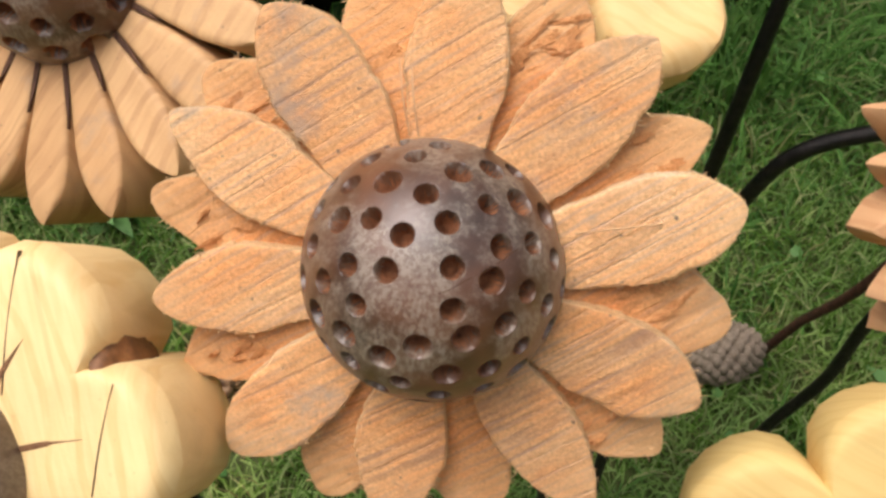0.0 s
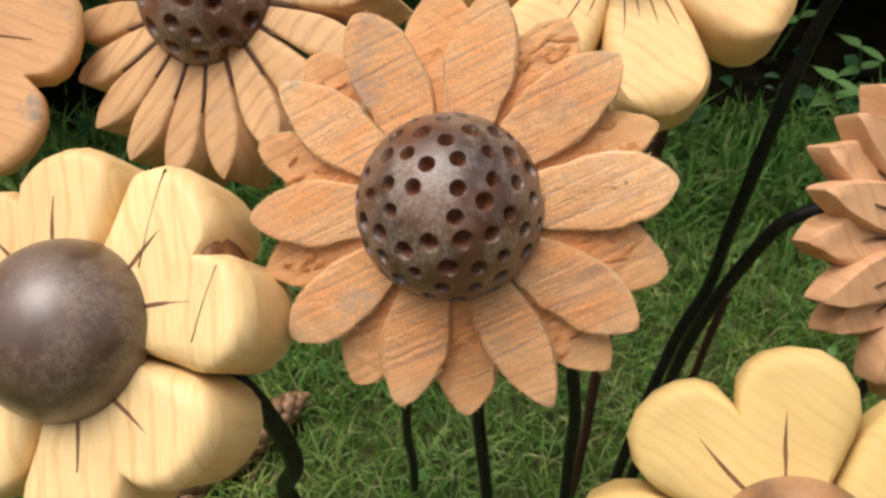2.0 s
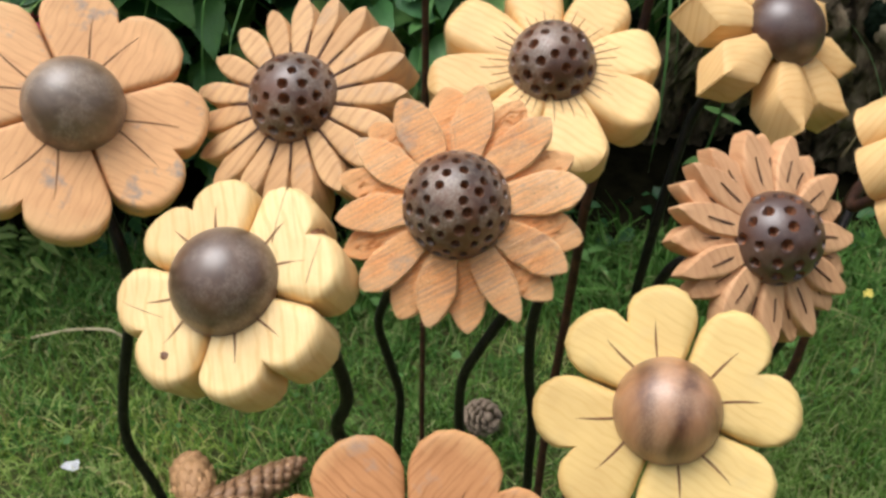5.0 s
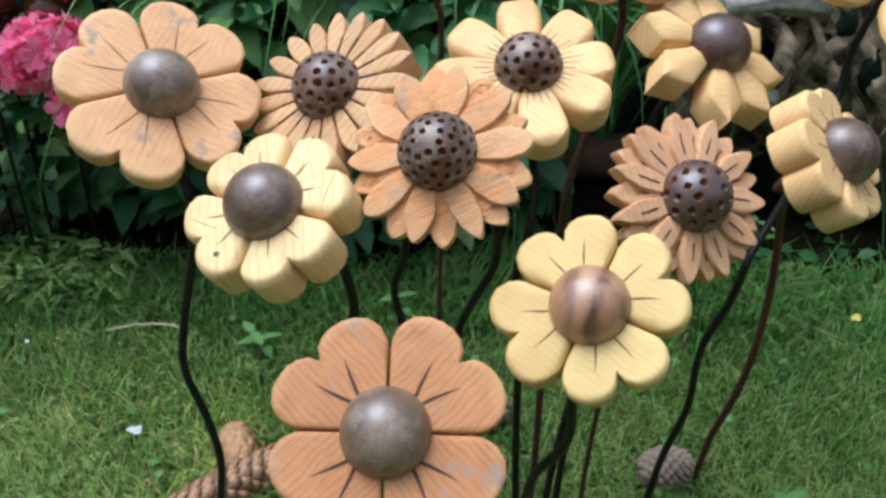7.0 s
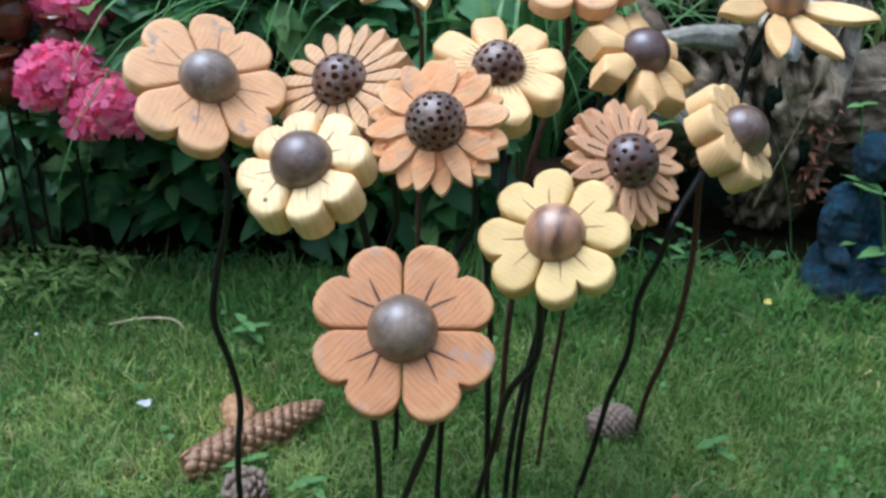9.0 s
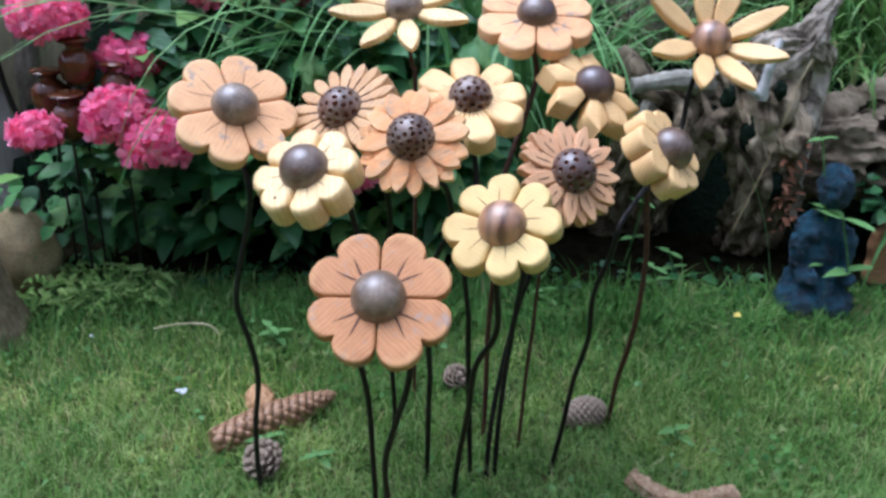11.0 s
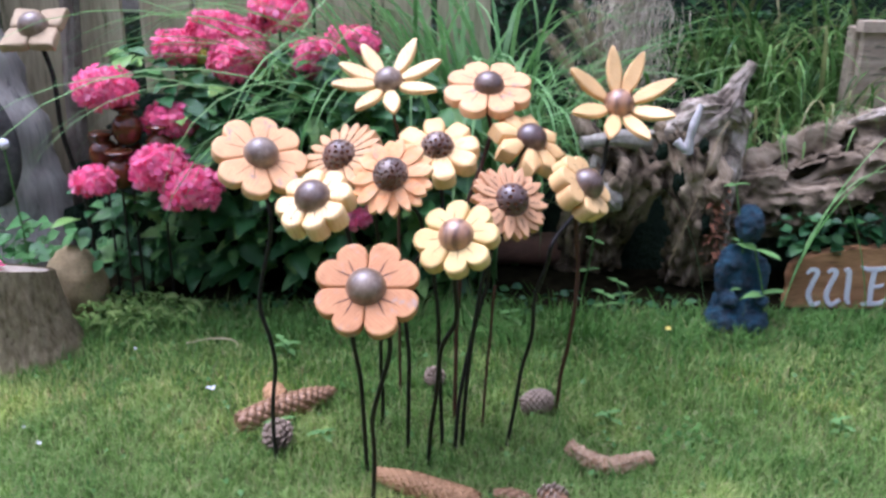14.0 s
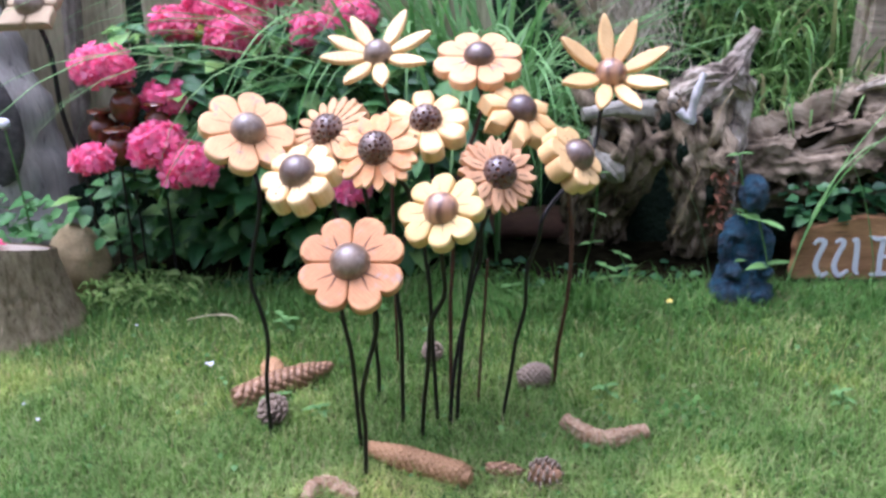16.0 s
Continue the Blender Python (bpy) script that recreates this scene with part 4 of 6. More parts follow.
# the square flower by the post
sq = Face(garden(-0.885, 2.02, 0.636), 6.2, 54.6)
petal_flower(sq, [garden(-0.872, 2.015, 0.60), garden(-0.852, 2.01, 0.53), garden(-0.845, 2.0, 0.42), garden(-0.832, 2.0, 0.345), garden(-0.812, 2.0, 0.27), garden(-0.80, 2.0, 0.0)],
             "weathered square wooden flower on a bent stem beside a post", 0.083, 0.022, [48.7, 138.7, 228.7, 318.7], 0.0400, "corner", DRIFTPALE, NUT_GREY, 0.032, 0.004, inner=0.05, seed=17, tail=0.0055)


# ---------------------------------------------------------------- ground and lawn
def ground_height(x, y):
    return 0.004 * noise.noise(Vector((x * 3, y * 3, 0)))


def ground():
    bm = bmesh.new()
    marks = [-60, -20, -6, -3] + [(-2 + 0.1 * i) for i in range(41)] + [3, 6, 20, 60]
    g = [[bm.verts.new((x, y, (ground_height(x, y) - 0.004) if abs(x) < 2.1 and abs(y) < 2.1 else -0.006)) for x in marks] for y in marks]
    for a, b in zip(g, g[1:]):
        for i in range(len(marks) - 1):
            bm.faces.new((a[i], a[i + 1], b[i + 1], b[i]))
    return tagged(part("ground", bm, SOIL), "moss-dark soil under a short green lawn", "ground", kind="structure")


ground()


def blades(name, base, length, width, lean, material, label, category, seed, curl=0.35, kind="stuff"):
    """Grass: thin three-step blades at the given places, all in one mesh."""
    r = np.random.RandomState(seed)
    n = len(base)
    a = r.uniform(0, 2 * math.pi, n)
    turn = a + r.uniform(-0.8, 0.8, n) + math.pi / 2
    side = np.stack([np.cos(turn), np.sin(turn), 0 * a], -1)
    out = np.stack([np.cos(a), np.sin(a), 0 * a], -1)
    ln = length * r.uniform(0.55, 1.3, n)
    tilt = lean * r.uniform(0.1, 1.2, n)
    up = np.array([0, 0, 1.0])
    w = (width * r.uniform(0.7, 1.3, n))[:, None]
    ln, tilt = ln[:, None], tilt[:, None]
    m = base + out * ln * 0.5 * np.sin(tilt) + up * ln * 0.5 * np.cos(tilt)
    bend = tilt + curl * r.uniform(0.3, 2.2, n)[:, None]
    t = m + out * ln * 0.5 * np.sin(bend) + up * ln * 0.5 * np.cos(bend)
    v = np.stack([base - side * w, base + side * w, m - side * w * 0.8, m + side * w * 0.8, t], 1).reshape(-1, 3)
    i = np.arange(n) * 5
    f = [tuple(q) for q in np.stack([i, i + 1, i + 3, i + 2], -1).tolist()] + [tuple(q) for q in np.stack([i + 2, i + 3, i + 4], -1).tolist()]
    return tagged(raw(name, v, f, material), label, category, kind=kind)


def spread(n, x0, x1, y0, y1, seed, keep=None):
    """Places over a strip of the garden (across, away)."""
    r = np.random.RandomState(seed)
    u, w = r.uniform(x0, x1, n), r.uniform(y0, y1, n)
    p = np.array(GO)[None] + u[:, None] * np.array(GX) + w[:, None] * np.array(GY)
    p[:, 2] = -0.004
    if keep is not None:
        p = p[keep(u, w, r)]
    return p


edge_of = lambda u: 1.95 - 0.05 * np.clip(1 - np.abs(u - 0.35) / 0.35, 0, 1) + 0.02 * np.sin(u * 7) + 0.015 * np.sin(u * 17 + 1)
lawn_side = lambda u, w, r: w < edge_of(u) + r.uniform(-0.03, 0.03, len(u))
patchy = lambda u, w, r: r.uniform(0, 1, len(u)) < 0.72 + 0.28 * np.sin(u * 9 + 2 * np.sin(w * 7)) * np.sin(w * 8 + 1.3)
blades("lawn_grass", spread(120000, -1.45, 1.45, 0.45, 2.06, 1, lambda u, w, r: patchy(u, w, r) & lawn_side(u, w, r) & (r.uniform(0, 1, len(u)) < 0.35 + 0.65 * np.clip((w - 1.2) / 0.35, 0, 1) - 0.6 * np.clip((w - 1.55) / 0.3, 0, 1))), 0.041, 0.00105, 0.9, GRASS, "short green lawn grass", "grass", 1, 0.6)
# Front blades are paler, part dry, part brighter light put into colour.
blades("pale_lawn_grass", spread(130000, -1.45, 1.45, 0.45, 1.75, 4, lambda u, w, r: r.uniform(0, 1, len(u)) < 0.15 + 0.85 * np.clip((1.62 + 0.1 * np.sin(u * 5) + 0.14 * np.clip(-u, 0, 1) - w) / 0.35, 0, 1)), 0.039, 0.0010, 0.95, PALEGRASS, "short pale lawn grass, dry blades and open light in its colour", "grass", 4, 0.6)
outside = lambda u, w, r: ~((np.abs(u) < 1.42) & (w > 0.5) & (w < 2.1)) & ~((w > 2.05) & (np.abs(u) < 2.2))
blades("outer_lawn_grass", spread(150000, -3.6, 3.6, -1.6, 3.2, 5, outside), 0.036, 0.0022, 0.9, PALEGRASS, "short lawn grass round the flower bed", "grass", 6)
# Darker blades thicken toward the bed, its shade put into their colour.
blades("lawn_edge_grass", spread(44000, -1.3, 1.3, 1.5, 2.14, 2, lambda u, w, r: lawn_side(u, w, r) & (r.uniform(0, 1, len(u)) < (np.clip(w - 1.45, 0, 1) / 0.5) ** 1.2)), 0.045, 0.0014, 0.8, LONGGRASS, "longer uncut grass along the flower bed", "grass", 2, 0.5)
blades("tall_grass_tuft", spread(700, -0.12, 0.42, 1.74, 1.96, 3), 0.10, 0.0018, 0.7, LONGGRASS, "tufts of long green grass behind the iron stems", "grass", 3, 0.6)
def tufts(count, per, x0, x1, y0, y1, seed, wide=0.014):
    """Places gathered in small clumps."""
    r = np.random.RandomState(seed)
    mid = spread(count, x0, x1, y0, y1, seed)
    p = np.repeat(mid, per, 0)
    p[:, :2] += r.normal(0, wide, (len(p), 2))
    return p


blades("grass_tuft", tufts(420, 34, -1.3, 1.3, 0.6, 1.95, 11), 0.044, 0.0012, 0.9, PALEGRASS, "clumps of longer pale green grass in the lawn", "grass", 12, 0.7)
blades("dark_grass_tuft", tufts(330, 34, -1.3, 1.3, 0.7, 2.0, 13), 0.042, 0.0013, 0.9, LONGGRASS, "clumps of longer dark green grass in the lawn", "grass", 14, 0.7)
# This fringe also carries the bed's shade in its dark green.
blades("bed_edge_grass", spread(5000, -0.7, 1.3, 1.78, 1.93, 8), 0.075, 0.0016, 0.8, LONGGRASS, "longer dark grass fringing the flower bed", "grass", 9, 0.8)


# ---------------------------------------------------------------- fence, posts, stump
def board(bm, a, b, z0, z1, thick, seed):
    """An upright board between two places on the ground, edges eased, top a little uneven."""
    along = (b - a).normalized()
    out = Vector((along.y, -along.x, 0)) * thick / 2
    rnd = random.Random(seed)
    e = 0.003
    outline = [(a + along * e, -1), (a, -0.6), (a, 0.6), (a + along * e, 1), (b - along * e, 1), (b, 0.6), (b, -0.6), (b - along * e, -1)]
    lo = [bm.verts.new(p + out * s + Vector((0, 0, z0))) for p, s in outline]
    tops = rnd.uniform(-0.01, 0.01)
    hi = [bm.verts.new(p + out * s + Vector((0, 0, z1 + tops))) for p, s in outline]
    for k in range(8):
        bm.faces.new((lo[k], lo[(k + 1) % 8], hi[(k + 1) % 8], hi[k]))
    bm.faces.new(lo), bm.faces.new(hi)
    return bm


fence = thing("fence", garden(-0.5, 2.47, 0), "weathered grey-brown upright board fence behind the bed", "fence", kind="structure")
for k, (x, x1) in enumerate(((-2.2, -2.02), (-2.01, -1.85), (-1.84, -1.68), (-1.67, -1.50), (-1.49, -1.33), (-1.32, -1.16), (-1.15, -0.99), (-0.985, -0.838), (-0.790, -0.655), (-0.645, -0.50), (-0.492, -0.345), (-0.335, -0.19), (-0.18, -0.035), (-0.02, 0.12))):
    part("board", board(bmesh.new(), garden(x, 2.45 + 0.004 * (k % 2)), garden(x1, 2.45 + 0.004 * (k % 2)), -0.02, 1.25 if k != 8 else 1.22, 0.02, k), FENCE, fence, smooth=False)
for h in (0.28, 0.98):
    part("rail", board(bmesh.new(), garden(-2.2, 2.49, h), garden(0.24, 2.49, h), -0.035, 0.035, 0.04, 77), FENCE, fence, smooth=False)

# Panel and posts are added for an unidentified bright patch behind the gap.
panel = board(bmesh.new(), garden(-1.35, 2.62), garden(-0.55, 2.62), 0.615, 1.1, 0.03, 9)
tagged(part("backdrop_panel", panel, FENCEPALE, smooth=False), "pale panel standing in for a bright patch behind the fence", "panel", kind="structure")
for x in (-1.2, -0.7):
    tagged(part("panel_post", board(bmesh.new(), garden(x, 2.65), garden(x + 0.05, 2.65), -0.02, 1.0, 0.03, 9), FENCE, smooth=False), "weathered post added to carry the pale stand-in panel", "post", "panel posts")

post = thing("driftwood_post", garden(-1.17, 2.27), "grey weathered trunk post with a dark hollow", "post")
part("trunk", tube(bmesh.new(), spline([garden(-1.12, 2.27, -0.02), garden(-1.15, 2.27, 0.3), garden(-1.22, 2.27, 0.6), garden(-1.33, 2.28, 1.0)], 12), lambda t: 0.165 - 0.06 * t, 40, 0.16, 9, 5), POST, post)
# A darker grey lump on the trunk marks its hollow.
bm = bmesh.new()
bmesh.ops.create_icosphere(bm, subdivisions=3, radius=1)
for v in bm.verts:
    v.co = garden(-1.075, 2.135, 0.33) + GX * v.co.x * 0.07 + GY * v.co.y * 0.02 + Vector((0, 0, v.co.z * 0.13)) * (1 + 0.2 * noise.noise(v.co * 2))
part("hollow", bm, POSTDARK, post, "darker grey lump marking the hollow")

pole = thing("peeled_pole", garden(-0.962, 2.40), "thin brown pole with flaking bark before the fence", "pole")
part("trunk", gnarl(bmesh.new(), spline([garden(-0.985, 2.40, -0.02), garden(-0.968, 2.40, 0.4), garden(-0.952, 2.40, 0.7), garden(-0.948, 2.40, 1.15)], 16), lambda t: 0.026 - 0.004 * t, 28, 1.6, 0.35, 0.16, 1.0, 60.0), POLE, pole)

stump = thing("tree_stump", (-0.895, 0.27, 0), "sawn grey-brown tree stump standing on the lawn", "tree stump")
bm = bmesh.new()
rings = []
for i in range(41):
    t = i / 40
    ring = []
    for q in range(128):
        a = 2 * math.pi * q / 128
        r = 0.122 - 0.028 * t + 0.02 * (1 - t) ** 3 + 0.003 * math.sin(11 * a + 2 * t) + 0.003 * noise.noise(Vector((math.cos(a) * 40, math.sin(a) * 40, t * 14))) + 0.003 * noise.noise(Vector((math.cos(a) * 9, math.sin(a) * 9, t * 3))) + 0.004 * noise.noise(Vector((math.cos(a) * 24, math.sin(a) * 24, t * 2)))
        ring.append(bm.verts.new((-0.895 + r * math.cos(a), 0.27 + r * math.sin(a), -0.01 + t * (0.197 - 0.32 * r * math.sin(a)))))
    rings.append(ring)
for a, b in zip(rings, rings[1:]):
    for q in range(128):
        bm.faces.new((a[q], a[(q + 1) % 128], b[(q + 1) % 128], b[q]))
part("bark", bm, BARK, stump)
bm = bmesh.new()
lathe(bm, [(0.089, 0.165), (0.089, 0.181), (0.086, 0.184), (0.05, 0.1845), (0.002, 0.185)], (-0.895, 0.27, 0), 48)
for v in bm.verts:
    v.co.z -= 0.32 * (v.co.y - 0.27)
part("cut_face", bm, CUTWOOD, stump, "pale sawn top face")


def petal_pile(bm, centre, n, spread_r, size, seed, flat=True):
    rnd = random.Random(seed)
    for i in range(n):
        a, r = rnd.uniform(0, 6.283), spread_r * math.sqrt(rnd.random())
        p = Vector(centre) + Vector((r * math.cos(a), r * math.sin(a) * 0.6, (1 - (r / spread_r) ** 2) * spread_r * 0.45 * rnd.random()))
        floret(bm, p, Vector((rnd.uniform(-0.6, 0.6), rnd.uniform(-0.6, 0.6), 1)).normalized(), size, rnd)


def floret(bm, p, n, size, rnd):
    """Four cupped petals round a point."""
    t = n.orthogonal().normalized()
    s = n.cross(t)
    a0 = rnd.uniform(0, 1.57)
    c = bm.verts.new(p)
    for k in range(4):
        a = a0 + k * 1.5708
        w = [(0.62, -0.66, 0.05), (1.0, -0.42, 0.2 + rnd.uniform(-0.15, 0.2)), (1.06, 0.0, 0.1 + rnd.uniform(-0.2, 0.25)), (1.0, 0.42, 0.2 + rnd.uniform(-0.15, 0.2)), (0.62, 0.66, 0.05)]
        vs = []
        for r, b, h in w:
            q = (t * math.cos(a + b) + s * math.sin(a + b)) * r * size + n * h * size
            vs.append(bm.verts.new(p + q))
        for u, v in zip(vs, vs[1:]):
            bm.faces.new((c, u, v))


bm = bmesh.new()
petal_pile(bm, (-0.925, 0.235, 0.200), 30, 0.05, 0.012, 5)
tagged(part("fallen_petals", bm, PINK), "small heap of fallen pink petals on the stump", "petals", kind="stuff")

# sandy boulder and edging log
def lump(name, centre, size, material, label, category, rough=0.2, scale=2.0, sub=4, parent=None):
    bm = bmesh.new()
    bmesh.ops.create_icosphere(bm, subdivisions=sub, radius=1)
    for v in bm.verts:
        k = 1 + rough * noise.noise(v.co * scale + Vector(centre) * 7) + rough * 0.4 * noise.noise(v.co * scale * 3)
        v.co = Vector(centre) + GX * v.co.x * size[0] * k + GY * v.co.y * size[1] * k + Vector((0, 0, v.co.z * size[2] * k))
    if parent:
        return part(name, bm, material, parent, label)
    return tagged(part(name, bm, material), label, category)


# Bed sheet under the overhang, its deep shade painted as near-black.
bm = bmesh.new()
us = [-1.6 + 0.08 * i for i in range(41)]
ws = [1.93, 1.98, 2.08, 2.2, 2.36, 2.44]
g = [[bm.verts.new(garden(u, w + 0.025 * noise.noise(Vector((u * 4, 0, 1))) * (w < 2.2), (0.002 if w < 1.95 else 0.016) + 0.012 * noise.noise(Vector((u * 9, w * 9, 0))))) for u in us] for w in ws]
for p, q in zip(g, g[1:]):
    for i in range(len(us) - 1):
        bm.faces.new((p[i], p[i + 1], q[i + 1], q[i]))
tagged(part("flower_bed", bm, SHADEBROWN), "bare humus of the flower bed, shade painted in as near-black", "flower bed", kind="structure")

lump("boulder", garden(-0.825, 1.92, 0.075), (0.070, 0.05, 0.095), SAND, "tan sandy boulder half hidden by leaves", "boulder", 0.12)
bm = tube(bmesh.new(), spline([garden(0.02, 2.24, 0.06), garden(0.2, 2.23, 0.065), garden(0.38, 2.24, 0.06)], 10), 0.042, 18, 0.12, 30)
tagged(part("edging_log", bm, EDGE), "red-brown log edging the dark flower bed", "log")


# ---------------------------------------------------------------- hydrangea
def leaf_mesh(name, length, width, droop, fold, seed):
    """An ovate, toothed, folded leaf lying along +y."""
    rnd = random.Random(seed)
    bm = bmesh.new()
    layer = bm.loops.layers.uv.new("UVMap")
    rows, uvs = [], {}
    steps = [0, 0.06, 0.16, 0.3, 0.45, 0.6, 0.75, 0.88, 0.96, 1.0]
    for i, t in enumerate(steps):
        w = width * math.sin(math.pi * min(1, t ** 0.72 * 0.98 + 0.02)) ** 0.85
        row = []
        for j, s in enumerate((-1, -0.55, 0, 0.55, 1)):
            tooth = 1 + (0.07 if i % 2 else -0.04) * (abs(s) == 1)
            xx = s * w * tooth
            yy = length * t - abs(s) * w * 0.12
            zz = fold * abs(s) * w - droop * length * t * t + 0.03 * length * math.sin(5 * t + s * 2 + seed)
            v = bm.verts.new((xx, yy, zz))
            uvs[v] = (t, s)
            row.append(v)
        rows.append(row)
    for a, b in zip(rows, rows[1:]):
        for j in range(4):
            bm.faces.new((a[j], a[j + 1], b[j + 1], b[j]))
    for f in bm.faces:
        f.smooth = True
        for loop in f.loops:
            loop[layer].uv = uvs[loop.vert]
    me = bpy.data.meshes.new(name)
    bm.to_mesh(me)
    bm.free()
    return me


def place_leaf(me, parent, p, out, up, size, name="leaf"):
    out = out.normalized()
    side = out.cross(up).normalized()
    nn = side.cross(out)
    ob = new(name, me)
    ob.parent = parent
    ob.matrix_basis = Matrix.Translation(Vector(p) - base_of(parent)) @ Matrix((side, out, nn)).transposed().to_4x4() @ Matrix.Scale(size, 4)
    return ob


LEAVES = [leaf_mesh("leaf", 1.0, 0.29, 0.25, 0.25, 1), leaf_mesh("leaf", 1.0, 0.32, 0.4, 0.15, 2), leaf_mesh("leaf", 1.0, 0.26, 0.12, 0.35, 3)]
for me in LEAVES:
    me.materials.append(LEAF)

hydrangea = thing("hydrangea_bush", garden(-0.5, 2.15), "hydrangea bush with pink flower heads and broad dark leaves", "shrub")
HEADS = [(-0.760, 0.41, 0.340, 0.038), (-0.655, 0.486, 0.358, 0.058), (-0.577, 0.484, 0.318, 0.06), (-0.666, 0.586, 0.437, 0.052), (-0.773, 0.51, 0.515, 0.056),
         (-0.695, 0.682, 0.580, 0.05), (-0.627, 0.75, 0.617, 0.06), (-0.545, 0.67, 0.558, 0.058), (-0.505, 0.82, 0.655, 0.062), (-0.389, 0.753, 0.559, 0.060),
         (-0.325, 0.83, 0.585, 0.056), (-0.255, 0.585, 0.256, 0.040), (-0.57, 0.76, 0.60, 0.05)]
for i, (x, y, z, r) in enumerate(HEADS):
    rnd = random.Random(40 + i)
    bm = bmesh.new()
    bmesh.ops.create_icosphere(bm, subdivisions=2, radius=r * 0.86, matrix=Matrix.Translation((x, y, z)) @ Matrix.Diagonal((1, 1, 0.66, 1)))
    n = int(135 * (r / 0.06) ** 2)
    for q in range(n):
        h = 1 - 1.75 * (q + 0.5) / n
        a = q * 2.39996 + rnd.uniform(-0.2, 0.2)
        s = math.sqrt(max(0, 1 - h * h))
        way = Vector((s * math.cos(a), s * math.sin(a), h))
        p = Vector((x, y, z)) + Vector((way.x * r, way.y * r, way.z * r * 0.68)) * rnd.uniform(0.86, 1.05) * (1 + 0.36 * noise.noise(way * 2.0 + Vector((i * 3.1, 0, 0))))
        floret(bm, p, (way + Vector((rnd.uniform(-0.3, 0.3), rnd.uniform(-0.3, 0.3), rnd.uniform(-0.1, 0.3)))).normalized(), rnd.uniform(0.0145, 0.0205), rnd)
    part("flower_head", bm, PINK, hydrangea, "pink mophead of many florets")
    foot = garden(-0.5 + 0.25 * math.sin(i * 2.4), 2.3 + 0.05 * math.cos(i * 1.7), -0.02)
    mid = foot.lerp(Vector((x, y, z)), 0.6) + GY * 0.06
    part("stalk", tube(bmesh.new(), spline([foot, mid, Vector((x, y, z - 0.01))], 6), 0.0028, 7), IVYGREEN, hydrangea)
bm = bmesh.new()
rnd = random.Random(3)
for q in range(40):
    a, h = q * 2.4, 1 - 1.6 * (q + 0.5) / 40
    s = math.sqrt(1 - h * h)
    way = Vector((s * math.cos(a), s * math.sin(a), h))
    floret(bm, Vector((-0.632, 0.69, 0.562)) + way * 0.018, way, 0.006, rnd)
part("flower_bud", bm, LIME, hydrangea, "small lime-green unopened flower head")
rnd = random.Random(21)
for i in range(1050):
    across = rnd.uniform(-0.80, 0.06)
    z = 0.05 + 0.53 * rnd.random() ** 0.9
    limit = 0.60 - 0.30 * max(0, (across + 0.25)) - 0.25 * max(0, (-0.75 - across)) * 4
    if z > limit:
        z = rnd.uniform(0.06, max(0.1, limit))
    if (-0.82 < across < -0.62 and 0.27 < z < 0.52) or (-0.27 < across < -0.12 and 0.19 < z < 0.32):
        continue
    front = 1.90 + 0.03 * math.sin(across * 9) + (0.55 * (z - 0.34) if z > 0.34 else 0.11 * (0.34 - z) / 0.3)
    deep = rnd.random() ** 1.4 * 0.2
    p = garden(across, front + deep, z)
    out = -GY * rnd.uniform(0.3, 1.2) + GX * rnd.uniform(-1.1, 1.1) + Vector((0, 0, rnd.uniform(-0.5, 0.35)))
    up = Vector((rnd.uniform(-0.35, 0.35), -0.45 + rnd.uniform(-0.3, 0.3), 1.0))
    place_leaf(LEAVES[i % 3], hydrangea, p, out, up, rnd.uniform(0.042, 0.084))
# A near-black lump paints the shade inside the bush.
lump("bush_shade", garden(-0.42, 2.28, 0.18), (0.52, 0.15, 0.25), SHADEGREEN, "near-black lump painting the shade inside the bush", "shrub", 0.4, 3.0, 4, hydrangea)


# ---------------------------------------------------------------- turned finials on rods
def finial(p, size, lean=0.0):
    f = thing("turned_finial", (p[0], p[1], 0), "glossy red-brown turned wooden finial on a thin rod", "garden ornament", "turned finials")
    prof = [(0.006, -0.042), (0.016, -0.040), (0.026, -0.028), (0.031, -0.010), (0.029, 0.006), (0.021, 0.017), (0.015, 0.021), (0.0145, 0.026), (0.018, 0.030), (0.027, 0.033), (0.0285, 0.036), (0.026, 0.0385), (0.012, 0.040)]
    part("turned_head", lathe(bmesh.new(), [(r * size, h * size) for r, h in prof], p, 32), GLAZE, f)
    part("rod", tube(bmesh.new(), [Vector((p[0], p[1], -0.02)), Vector((p[0], p[1], p[2] * 0.5)), Vector((p[0], p[1], p[2] - 0.03 * size))], 0.0028, 8), IRON, f)


for p, s in (((-0.738, 0.520, 0.437), 1.05), ((-0.795, 0.512, 0.380), 1.05), ((-0.735, 0.472, 0.352), 1.05), ((-0.675, 0.538, 0.400), 0.95), ((-0.760, 0.552, 0.379), 0.95)):
    finial(p, s)


